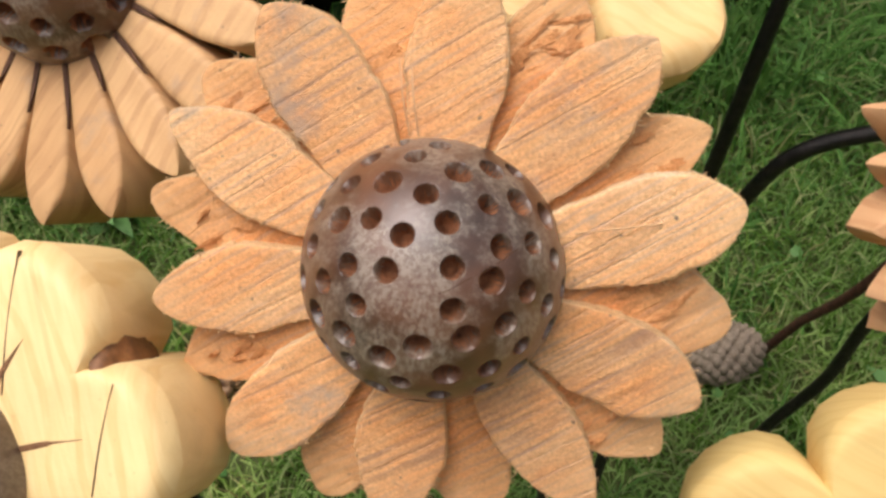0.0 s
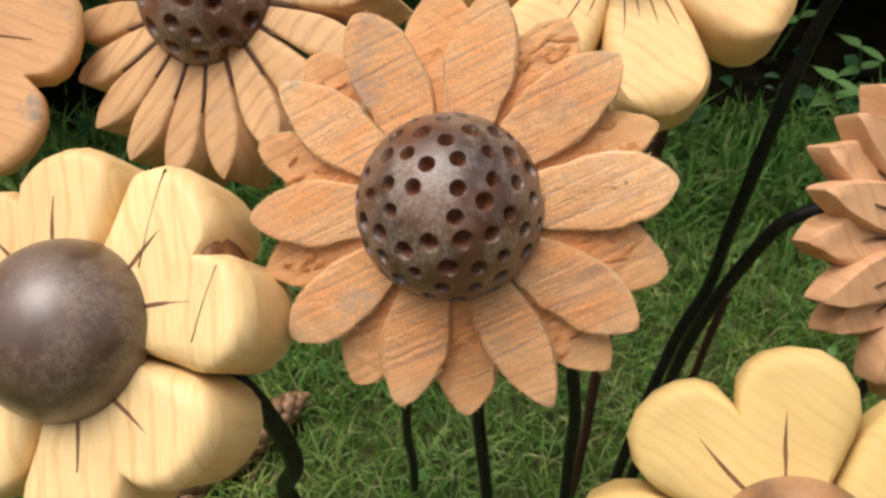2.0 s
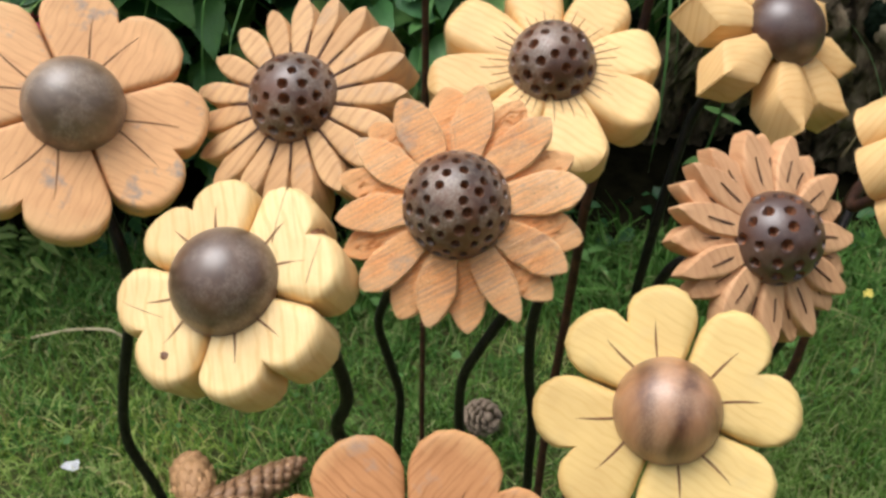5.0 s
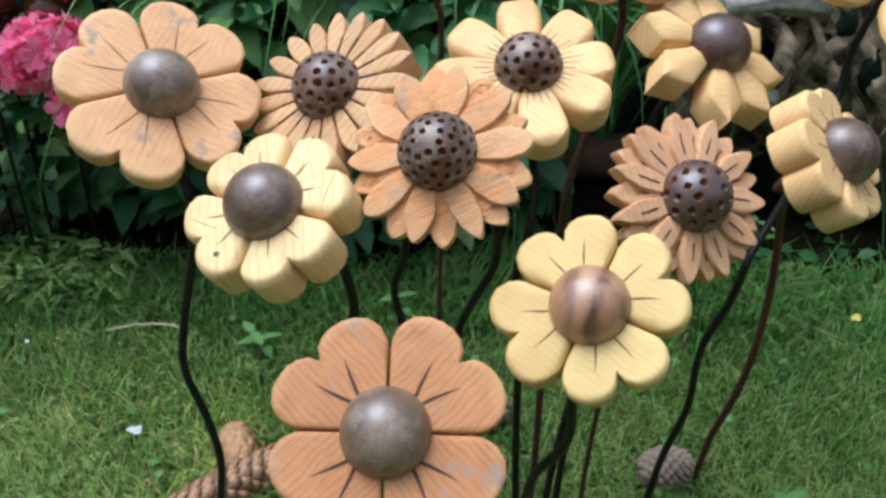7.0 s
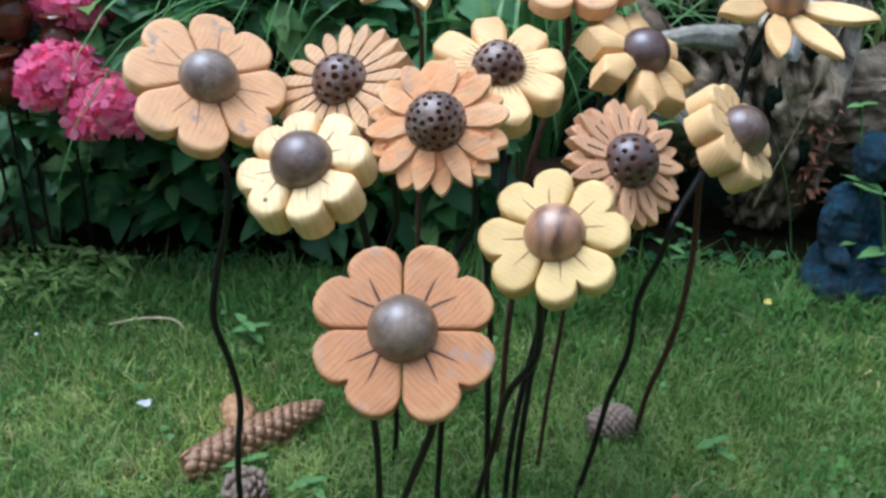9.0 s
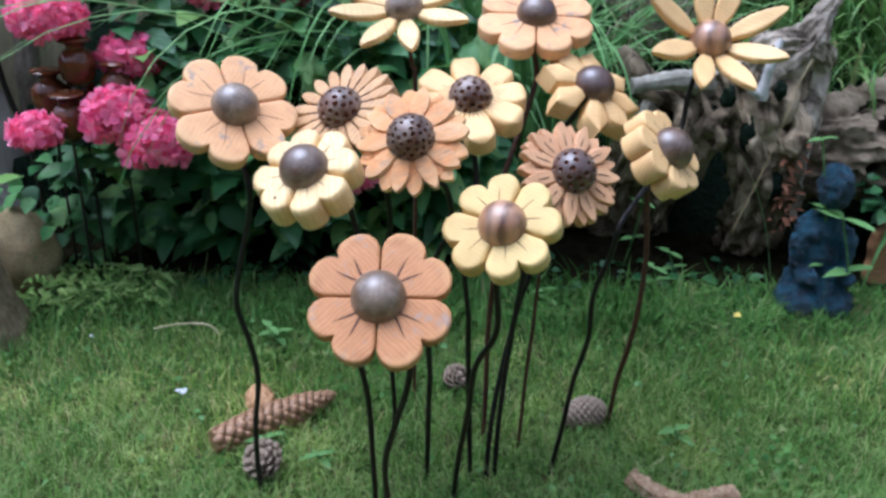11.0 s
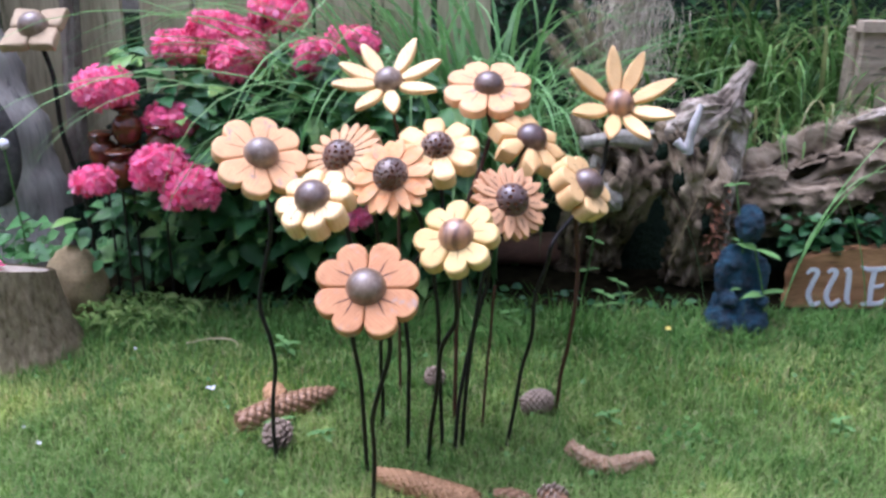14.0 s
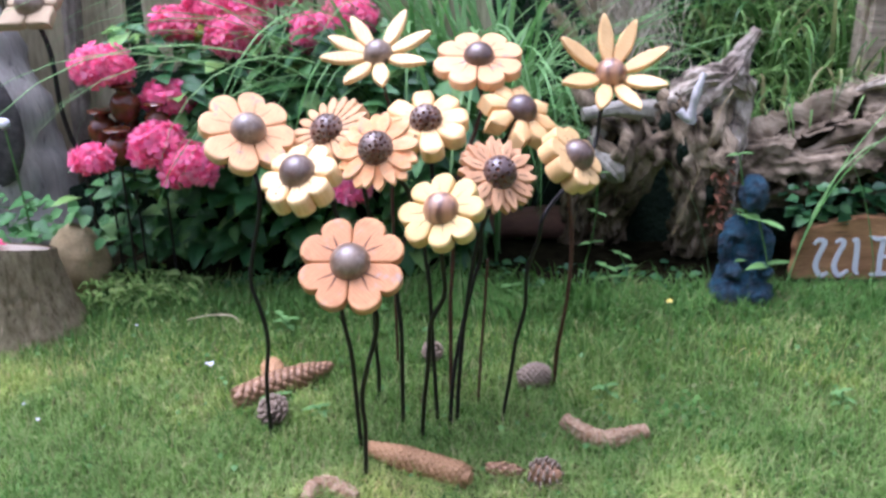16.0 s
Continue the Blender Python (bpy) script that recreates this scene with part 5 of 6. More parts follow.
# ---------------------------------------------------------------- gnarled root, log, statue, sign
root = thing("gnarled_root", garden(0.47, 2.15), "large gnarled grey-brown tree root behind the lawn", "driftwood")
for line, r0, r1, folds, seed in (
        ([(0.61, 2.16, 0.03), (0.605, 2.09, 0.14), (0.585, 2.07, 0.24), (0.55, 2.09, 0.34), (0.52, 2.12, 0.40)], 0.062, 0.06, 2.6, 1.0),
        ([(0.44, 2.36, 0.02), (0.43, 2.28, 0.14), (0.44, 2.15, 0.27), (0.47, 2.13, 0.36)], 0.06, 0.055, 2.6, 5.0),
        ([(0.55, 2.12, 0.30), (0.60, 2.09, 0.35), (0.62, 2.10, 0.395), (0.605, 2.12, 0.43)], 0.05, 0.03, 2.2, 9.0),
        ([(0.39, 2.26, -0.02), (0.41, 2.20, 0.12), (0.44, 2.12, 0.23), (0.49, 2.10, 0.33)], 0.055, 0.05, 2.0, 18.0),
        ([(0.32, 2.22, 0.02), (0.33, 2.18, 0.16), (0.38, 2.14, 0.28), (0.43, 2.13, 0.345)], 0.032, 0.042, 2.2, 14.0)):
    part("trunk", gnarl(bmesh.new(), spline([garden(*q) for q in line], 16), lambda t: r0 + (r1 - r0) * t, 80, folds, 0.62, 0.20, 1.0, seed), DRIFT, root)
for line, r0, r1, seed in (([(0.55, 2.12, 0.33), (0.60, 2.085, 0.425), (0.645, 2.085, 0.475), (0.668, 2.095, 0.515), (0.698, 2.10, 0.562)], 0.050, 0.011, 21.0),
                          ([(0.52, 2.11, 0.36), (0.55, 2.085, 0.435), (0.60, 2.075, 0.462), (0.655, 2.08, 0.452), (0.69, 2.10, 0.42)], 0.034, 0.022, 24.0), ([(0.69, 2.12, 0.45), (0.67, 2.10, 0.36), (0.655, 2.09, 0.26), (0.66, 2.12, 0.12)], 0.022, 0.042, 27.0)):
    part("branch", gnarl(bmesh.new(), spline([garden(*q) for q in line], 14), lambda t: r0 * (1 - t) + r1 * t, 72, 1.8, 0.55, 0.24, 1.0, seed), DRIFTGREY, root)
# Near-black lumps set flush in the root paint the shade of its holes.
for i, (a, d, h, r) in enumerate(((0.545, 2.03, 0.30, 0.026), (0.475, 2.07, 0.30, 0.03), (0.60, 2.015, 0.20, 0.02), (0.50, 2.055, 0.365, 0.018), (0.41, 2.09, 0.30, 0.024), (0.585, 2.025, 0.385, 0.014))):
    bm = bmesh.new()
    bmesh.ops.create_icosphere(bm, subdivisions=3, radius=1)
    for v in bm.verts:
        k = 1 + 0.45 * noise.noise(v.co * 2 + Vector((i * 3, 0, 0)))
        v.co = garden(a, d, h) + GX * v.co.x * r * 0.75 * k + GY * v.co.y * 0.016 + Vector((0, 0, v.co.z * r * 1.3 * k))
    part("hollow", bm, SHADEGREEN, root, "near-black lump painting the shade in a hole")
ROOT_PARTS = [
    ([(0.48, 2.10, 0.375), (0.40, 2.06, 0.395), (0.31, 2.04, 0.385)], (0.024, 0.012), 0.3, 20, BLEACHED),
    ([(0.514, 2.0, 0.402), (0.528, 1.995, 0.388), (0.550, 2.0, 0.378)], (0.010, 0.007), 0.2, 30, SPUR), ([(0.540, 2.0, 0.375), (0.546, 1.995, 0.432), (0.562, 2.0, 0.484)], (0.011, 0.006), 0.2, 30, SPUR),
    ([(0.40, 2.12, 0.30), (0.33, 2.10, 0.40), (0.30, 2.12, 0.44)], (0.03, 0.012), 0.35, 18, DRIFT),
]
rnd = random.Random(77)
for i in range(14):
    a = rnd.uniform(0.36, 0.62)
    ROOT_PARTS.append(([(a + rnd.uniform(-0.05, 0.05), 2.16, rnd.uniform(0.2, 0.26)), (a, rnd.uniform(2.02, 2.07), rnd.uniform(0.24, 0.3)), (a + rnd.uniform(-0.05, 0.05), rnd.uniform(2.03, 2.08), rnd.uniform(0.31, 0.36)),
                        (a + rnd.uniform(-0.08, 0.08), 2.10, rnd.uniform(0.36, 0.43))], (rnd.uniform(0.008, 0.02), rnd.uniform(0.006, 0.016)), 0.6, rnd.uniform(18, 34), BLEACHED if i % 7 == 0 else DRIFT))
for line, (r0, r1), lumpy, sc, material in ROOT_PARTS:
    part("limb", tube(bmesh.new(), spline([garden(*q) for q in line], 16), lambda t: r0 + (r1 - r0) * t, 40, lumpy, sc, 3), material, root)


def dent(bm, hollows, deep):
    """Press worn hollows into the side of a trunk that faces the lawn: each (across, height, half length, half width, lean)."""
    for v in bm.verts:
        q = v.co - GO
        a, d, h = q.dot(GX), q.dot(GY), q.z
        for ca, ch, rx, rz, lean in hollows:
            x, z = a - ca, h - ch
            k = ((x * math.cos(lean) + z * math.sin(lean)) / rx) ** 2 + ((z * math.cos(lean) - x * math.sin(lean)) / rz) ** 2 + 0.35 * noise.noise(v.co * 30)
            if k < 1 and d < 2.17:
                v.co += GY * deep * (1 - k) ** 0.55
    return bm


HOLLOWS = [(0.868, 0.318, 0.085, 0.028, 0.35), (0.935, 0.350, 0.06, 0.020, 1.3), (0.808, 0.224, 0.024, 0.020, 0.2), (0.745, 0.205, 0.035, 0.015, 0.3), (0.80, 0.325, 0.035, 0.012, 0.5), (1.03, 0.235, 0.11, 0.05, 0.25), (1.12, 0.33, 0.06, 0.022, 0.6), (0.90, 0.22, 0.06, 0.012, 0.1)]
log = thing("driftwood_log", garden(0.95, 2.12), "hollow grey driftwood log lying across the bank", "driftwood")
part("trunk", dent(gnarl(bmesh.new(), spline([garden(*q) for q in ((0.66, 2.17, 0.205), (0.74, 2.15, 0.235), (0.88, 2.14, 0.275), (1.05, 2.15, 0.315), (1.25, 2.17, 0.33), (1.6, 2.2, 0.33))], 30), lambda t: 0.076 + 0.050 * min(1, 2.2 * t), 150, 1.0, 0.50, 0.12, 1.0, 3.0), HOLLOWS, 0.085), DRIFTLOG, log)
part("trunk", dent(gnarl(bmesh.new(), spline([garden(*q) for q in ((1.00, 2.10, 0.16), (1.06, 2.06, 0.26), (1.08, 2.06, 0.36), (1.16, 2.09, 0.44), (1.30, 2.12, 0.47))], 22), lambda t: 0.06 + 0.02 * t, 96, 1.0, 0.55, 0.08, 1.0, 31.0), HOLLOWS, 0.06), DRIFTLOG, log)
# Near-black discs deepen the shade inside the larger dents.
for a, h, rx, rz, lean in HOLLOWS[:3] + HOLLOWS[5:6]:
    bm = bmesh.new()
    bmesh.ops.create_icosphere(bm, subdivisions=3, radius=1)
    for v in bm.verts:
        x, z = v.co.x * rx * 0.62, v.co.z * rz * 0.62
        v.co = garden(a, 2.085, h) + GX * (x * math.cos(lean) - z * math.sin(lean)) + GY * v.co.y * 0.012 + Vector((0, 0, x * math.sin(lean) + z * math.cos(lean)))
    part("hollow", bm, SHADEBROWN, log, "near-black lump painting the shade in a hole")
for i, (up, r) in enumerate(((0.60, 0.026),)):
    wav = [rnd.uniform(-0.025, 0.025) for q in range(6)]
    line = [(0.70 + wav[0], 2.11 + 0.05 * up, 0.15 + 0.13 * up), (0.80, 2.075 + 0.05 * up, 0.18 + 0.16 * up + wav[1]), (0.93, 2.035 + 0.06 * up, 0.20 + 0.21 * up + wav[2]), (1.06, 2.035 + 0.06 * up, 0.22 + 0.22 * up + wav[3]), (1.35, 2.1, 0.24 + 0.2 * up)]
    part("ridge", gnarl(bmesh.new(), spline([garden(*q) for q in line], 18), lambda t: r * (0.45 + 0.8 * t), 40, 1.0, 0.5, 0.10, 1.0, 40.0 + i), DRIFTLOG, log)
part("branch", gnarl(bmesh.new(), spline([garden(*q) for q in ((0.93, 2.13, 0.41), (0.98, 2.10, 0.440), (1.04, 2.08, 0.456), (1.20, 2.10, 0.475))], 16), lambda t: 0.008 + 0.012 * t, 40, 1.0, 0.4, 0.12, 1.0, 52.0), DRIFTGREY, log)

bm = bmesh.new()
BODY = [((0.0, 0.0, 0.045), (0.066, 0.052, 0.047)), ((-0.035, -0.04, 0.034), (0.048, 0.044, 0.034)), ((0.03, -0.045, 0.036), (0.045, 0.046, 0.034)), ((-0.055, -0.02, 0.028), (0.03, 0.04, 0.028)),
        ((0.004, 0.008, 0.105), (0.05, 0.042, 0.065)), ((0.006, 0.008, 0.155), (0.058, 0.038, 0.038)), ((0.012, 0.0, 0.195), (0.02, 0.02, 0.03)), ((0.014, -0.004, 0.243), (0.036, 0.040, 0.044)),
        ((-0.05, -0.012, 0.125), (0.018, 0.02, 0.045)), ((0.06, -0.014, 0.125), (0.018, 0.02, 0.045)), ((-0.035, -0.045, 0.085), (0.024, 0.03, 0.016)), ((0.045, -0.047, 0.085), (0.024, 0.03, 0.016))]
for c, s in BODY:
    g = bmesh.ops.create_icosphere(bm, subdivisions=3, radius=1)["verts"]
    for v in g:
        v.co = garden(0.652, 1.90) + GX * 0.80 * (c[0] + s[0] * v.co.x) + GY * (c[1] + s[1] * v.co.y) + Vector((0, 0, c[2] + s[2] * v.co.z))
statue = tagged(part("statue", bm, BRONZE), "small kneeling statue with dark blue-green patina", "statue")
rm = statue.modifiers.new("remesh", "REMESH")
rm.mode, rm.voxel_size, rm.use_smooth_shade = "VOXEL", 0.004, True
sm = statue.modifiers.new("smooth", "SMOOTH")
sm.factor, sm.iterations = 0.5, 3
tx = bpy.data.textures.new("casting", "CLOUDS")
tx.noise_scale, tx.noise_depth = 0.010, 3
dm = statue.modifiers.new("casting", "DISPLACE")
dm.texture, dm.strength, dm.mid_level, dm.texture_coords = tx, 0.014, 0.5, "LOCAL"

bm = bmesh.new()
lathe(bm, [(0.045, 0.0), (0.05, 0.005), (0.046, 0.011), (0.02, 0.012)], garden(0.725, 1.88), 20)
tagged(part("wood_slice", bm, SAND), "tan slice of wood lying in the grass by the statue", "wood slice")

sign = thing("wooden_sign", garden(1.05, 1.99), "brown wooden plank sign with white painted letters", "sign")
bm = bmesh.new()
outl = [(0.805, 0.0), (0.796, 0.03), (0.806, 0.058), (0.797, 0.088), (0.803, 0.118), (0.822, 0.134), (0.87, 0.149), (0.95, 0.161), (1.05, 0.164), (1.2, 0.160), (1.36, 0.163), (1.37, 0.0)]
fr = [bm.verts.new(garden(a, 1.975, h)) for a, h in outl]
bk = [bm.verts.new(garden(a, 2.005, h)) for a, h in outl]
for q in range(len(outl)):
    bm.faces.new((fr[q], fr[(q + 1) % len(outl)], bk[(q + 1) % len(outl)], bk[q]))
bm.faces.new(fr), bm.faces.new(bk)
bmesh.ops.bevel(bm, geom=bm.edges[:], offset=0.003, segments=2, affect="EDGES")
plank = part("plank", bm, SIGNWOOD, sign, smooth=False)


def letter(strokes, left, scale):
    """Broad-nib strokes in white paint: each a line of (x, y, half width), laid on the plank as a thin raised film."""
    bm = bmesh.new()
    for line in strokes:
        pts = spline([Vector((x, y, w)) for x, y, w in line], 7)
        rows = []
        for i, q in enumerate(pts):
            d = pts[min(i + 1, len(pts) - 1)] - pts[max(i - 1, 0)]
            d = Vector((d.x, d.y, 0)).normalized()
            nib = Vector((-d.y, d.x, 0)) * q.z
            ends = [(q.x + nib.x, q.y + nib.y), (q.x - nib.x, q.y - nib.y)]
            rows.append([bm.verts.new(garden(left + e[0] * scale, 1.9752 - h, 0.018 + e[1] * scale)) for e in ends for h in (0.0, 0.0028)])
        for a, b in zip(rows, rows[1:]):
            for p, q in ((0, 1), (1, 3), (3, 2), (2, 0)):
                bm.faces.new((a[p], a[q], b[q], b[p]))
        bm.faces.new([rows[0][k] for k in (0, 1, 3, 2)]), bm.faces.new([rows[-1][k] for k in (0, 1, 3, 2)])
    part("letter", bm, WHITE, sign, "white painted letter")


letter([[(0.02, 0.86, 0.03), (0.12, 0.97, 0.05), (0.28, 0.92, 0.06), (0.19, 0.62, 0.06), (0.13, 0.32, 0.065), (0.27, 0.06, 0.06), (0.46, 0.12, 0.04)],
        [(0.53, 0.90, 0.03), (0.63, 0.97, 0.05), (0.74, 0.90, 0.06), (0.64, 0.60, 0.06), (0.58, 0.30, 0.065), (0.72, 0.06, 0.06), (0.94, 0.18, 0.04)],
        [(0.93, 0.95, 0.03), (1.04, 0.96, 0.06), (1.08, 0.60, 0.065), (1.10, 0.22, 0.065), (1.18, 0.08, 0.04)]], 0.836, 0.094)
letter([[(0.0, 1.08, 0.02), (0.18, 1.0, 0.05), (0.45, 1.0, 0.06), (0.72, 1.06, 0.03)], [(0.36, 0.98, 0.06), (0.34, 0.55, 0.065), (0.37, 0.10, 0.06)],
        [(0.36, 0.54, 0.04), (0.52, 0.55, 0.045), (0.64, 0.60, 0.03)], [(0.16, 0.06, 0.03), (0.38, 0.09, 0.055), (0.58, 0.09, 0.055), (0.76, 0.20, 0.03)]], 0.960, 0.094)
letter([[(0.0, 0.94, 0.03), (0.14, 1.0, 0.05), (0.30, 0.96, 0.05)], [(0.22, 0.98, 0.06), (0.20, 0.55, 0.065), (0.22, 0.12, 0.06)], [(0.04, 0.07, 0.03), (0.24, 0.09, 0.055), (0.55, 0.14, 0.03)]], 1.046, 0.094)


# ---------------------------------------------------------------- cones
def scale_mesh(name, material, w, l, t):
    bm = bmesh.new()
    top = [bm.verts.new(q) for q in ((-w * 0.5, 0, 0), (w * 0.5, 0, 0), (w, l * 0.55, t * 0.6), (w * 0.62, l * 0.9, t), (0, l, t * 1.15), (-w * 0.62, l * 0.9, t), (-w, l * 0.55, t * 0.6))]
    low = [bm.verts.new(v.co + Vector((0, -l * 0.04, -t * 0.75))) for v in top]
    mid = bm.verts.new((0, l * 0.6, t * 1.3))
    for i in range(7):
        bm.faces.new((top[i], top[(i + 1) % 7], mid))
        bm.faces.new((top[(i + 1) % 7], top[i], low[i], low[(i + 1) % 7]))
    bm.faces.new(low)
    bmesh.ops.recalc_face_normals(bm, faces=bm.faces)
    for f in bm.faces:
        f.smooth = True
    me = bpy.data.meshes.new(name)
    bm.to_mesh(me)
    bm.free()
    me.materials.append(material)
    return me


SCALE = {"brown": scale_mesh("scale", CONE, 0.0085, 0.020, 0.0022), "tan": scale_mesh("scale", CONETAN, 0.0085, 0.019, 0.0012), "grey": scale_mesh("scale", CONEGREY, 0.0075, 0.012, 0.004)}


def fir_cone(a, b, radius, count, kind, open_angle, label, core, shape=None, size=1.0):
    """A cone from its stalk end a to its tip b: a core and scales in a spiral."""
    a, b = Vector(a), Vector(b)
    c = thing("fir_cone", (a.x, a.y, 0), label, "cone", "cones on the lawn")
    axis = (b - a)
    length, way = axis.length, axis.normalized()
    t = way.orthogonal().normalized()
    s = way.cross(t)
    shape = shape or (lambda u: (0.72 + 0.28 * min(1, u * 4)) * (1 - 0.10 * u) * max(0.05, 1 - max(0, (u - 0.45) / 0.55) ** 2.0) ** 0.75)
    part("core", tube(bmesh.new(), [a.lerp(b, k / 16) for k in range(17)], lambda u: radius * 0.86 * shape(u), 16), core, c)
    rnd = random.Random(int(1000 * (a.x + 2)))
    me = SCALE[kind]
    for i in range(count):
        u = 0.01 + 0.95 * (i / count)
        ang = i * 2.39996
        out = t * math.cos(ang) + s * math.sin(ang)
        r = radius * 0.84 * shape(u)
        p = a + way * length * (u - 0.04) + out * r
        lean = open_angle * rnd.uniform(0.8, 1.2)
        dirn = (way * math.cos(lean) + out * math.sin(lean)).normalized()
        nn = (out * math.cos(lean) - way * math.sin(lean)).normalized()
        side = dirn.cross(nn)
        ob = new("scale", me)
        ob.parent = c
        k = size * (0.55 + 0.45 * shape(u)) * rnd.uniform(0.92, 1.08)
        ob.matrix_basis = Matrix.Translation(p - base_of(c)) @ Matrix((side, dirn, nn)).transposed().to_4x4() @ Matrix.Scale(k, 4)
    return c


egg = lambda u: math.sin(math.pi * min(0.97, 0.12 + 0.86 * u)) ** 0.6
fir_cone((-0.303, 0.076, 0.022), (-0.180, 0.240, 0.018), 0.025, 150, "brown", 0.13, "long brown spruce cone with raised scales lying in grass", CONE)
fir_cone((-0.024, -0.010, 0.018), (0.150, -0.052, 0.018), 0.022, 230, "tan", 0.06, "long tan spruce cone with closed scales lying in grass", CONETAN, lambda u: (0.55 + 0.45 * min(1, u * 3)) * (1 - max(0, (u - 0.85) / 0.15) ** 2 * 0.45), 0.82)
fir_cone((-0.262, 0.160, 0.018), (-0.296, 0.212, 0.018), 0.023, 60, "tan", 0.1, "tan spruce cone lying behind the long one", CONETAN, egg)
fir_cone((-0.215, 0.060, 0.012), (-0.222, 0.040, 0.042), 0.023, 55, "grey", 0.7, "small open grey pine cone on the lawn", CONEGREY, egg, 0.9)
fir_cone((0.168, 0.264, 0.018), (0.224, 0.283, 0.029), 0.024, 130, "grey", 0.07, "egg-shaped grey-brown pine cone among the stems", CONEGREY, egg, 0.9)
fir_cone((-0.02, 0.335, 0.010), (0.0, 0.315, 0.036), 0.0155, 60, "grey", 0.5, "small grey pine cone among the stems", CONEGREY, egg, 0.85)
gnawed = thing("gnawed_cone", (0.335, 0.110, 0), "bent pale tan cone gnawed bare of its scales", "cone", "cones on the lawn")
bent = spline([(0.268, 0.140, 0.020), (0.300, 0.118, 0.016), (0.332, 0.104, 0.015), (0.366, 0.120, 0.016), (0.402, 0.142, 0.018)], 12)
part("core", tube(bmesh.new(), bent, lambda t: 0.0155 * (0.78 + 0.22 * math.sin(math.pi * t)), 30, 0.34, 170), CONEPALE, gnawed)
fir_cone((0.165, -0.012, 0.014), (0.222, -0.012, 0.012), 0.0115, 40, "brown", 0.15, "slim brown cone with a pointed stalk", CONE, egg, 0.6)
fir_cone((0.235, -0.012, 0.012), (0.283, -0.022, 0.024), 0.022, 45, "grey", 0.75, "small opened brown pine cone in the grass", CONE, egg, 0.9)
gnawed = thing("gnawed_cone", (-0.05, -0.10, 0), "bent pale tan cone gnawed bare of its scales", "cone", "cones on the lawn")
bent = spline([(-0.076, -0.155, 0.012), (-0.078, -0.124, 0.012), (-0.064, -0.110, 0.012), (-0.036, -0.114, 0.011), (-0.004, -0.130, 0.010)], 12)
part("core", tube(bmesh.new(), bent, lambda t: 0.0125 * (0.78 + 0.22 * math.sin(math.pi * t)), 30, 0.34, 170), CONEPALE, gnawed)


# ---------------------------------------------------------------- sedges, long grass, ivy, weeds
def ribbon(bm, line, width):
    """A folded blade along a line, tapering to its tip."""
    rows = []
    for i, q in enumerate(line):
        t = i / (len(line) - 1)
        ahead = (line[min(i + 1, len(line) - 1)] - line[max(i - 1, 0)])
        side = ahead.cross(Vector((0, 0, 1)))
        side = side.normalized() if side.length > 1e-5 else Vector((1, 0, 0))
        w = width * (0.55 + 0.45 * min(1, t * 4)) * max(0.02, 1 - t ** 2.2)
        rows.append([bm.verts.new(q - side * w + Vector((0, 0, 0.35 * w))), bm.verts.new(q), bm.verts.new(q + side * w + Vector((0, 0, 0.35 * w)))])
    for a, b in zip(rows, rows[1:]):
        bm.faces.new((a[0], a[1], b[1], b[0]))
        bm.faces.new((a[1], a[2], b[2], b[1]))
    return bm


def arch(foot, heading, length, droop, rise=1.2, n=12):
    """A blade's line: up and over in the given heading."""
    out = []
    p, el = Vector(foot), rise
    step = length / n
    for i in range(n + 1):
        out.append(p.copy())
        p = p + (heading * math.cos(el) + Vector((0, 0, math.sin(el)))) * step
        el -= droop / n * (0.4 + 1.4 * i / n)
    return out


sedge = thing("ornamental_grass", garden(0.02, 2.28), "clump of long arching green ornamental grass", "ornamental grass")
rnd = random.Random(8)
for i in range(420):
    a = rnd.uniform(0, 6.283)
    right = math.cos(a) > 0.25
    if right and rnd.random() < 0.55:
        continue
    near = not right and i % 3 == 0
    h = GX * math.cos(a) + GY * (rnd.uniform(-0.55, -0.05) if near else math.sin(a) * 0.55)
    foot = garden((-0.02 if near else 0.04) + rnd.uniform(-0.14, 0.16), (2.11 if near else 2.27) + rnd.uniform(-0.05, 0.06), 0.0)
    part("blade", ribbon(bmesh.new(), arch(foot, h, rnd.uniform(0.95, 1.5) * (0.75 if right else 1), rnd.uniform(1.5, 3.4), rnd.uniform(1.2, 1.54), 16), rnd.uniform(0.0045, 0.010)), SEDGE, sedge)
for x, z, ln, dr in ((-0.06, 0.0, 1.15, 2.3), (-0.02, 0.0, 1.25, 2.4), (-0.08, 0.0, 1.1, 2.1), (0.0, 0.0, 1.3, 2.2), (-0.04, 0.0, 1.2, 2.7)):
    part("blade", ribbon(bmesh.new(), arch(garden(x, 2.12, z), -GX - GY * 0.16, ln, dr, 1.36, 18), 0.010), SEDGE, sedge)

# The bank's near-black colour carries the shade behind root and grass.
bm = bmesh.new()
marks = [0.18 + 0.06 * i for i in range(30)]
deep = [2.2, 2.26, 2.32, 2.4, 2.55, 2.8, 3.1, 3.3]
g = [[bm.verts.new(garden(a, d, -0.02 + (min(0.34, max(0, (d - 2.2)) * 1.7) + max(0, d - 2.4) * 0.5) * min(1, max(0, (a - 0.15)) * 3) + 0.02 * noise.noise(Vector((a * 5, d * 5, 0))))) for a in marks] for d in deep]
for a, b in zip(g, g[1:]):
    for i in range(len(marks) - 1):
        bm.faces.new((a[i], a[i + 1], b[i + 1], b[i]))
tagged(part("bank", bm, SHADEGREEN), "earth bank behind the root, shade painted in as near-black", "earth bank", kind="structure")
bm = bmesh.new()
rnd = random.Random(12)
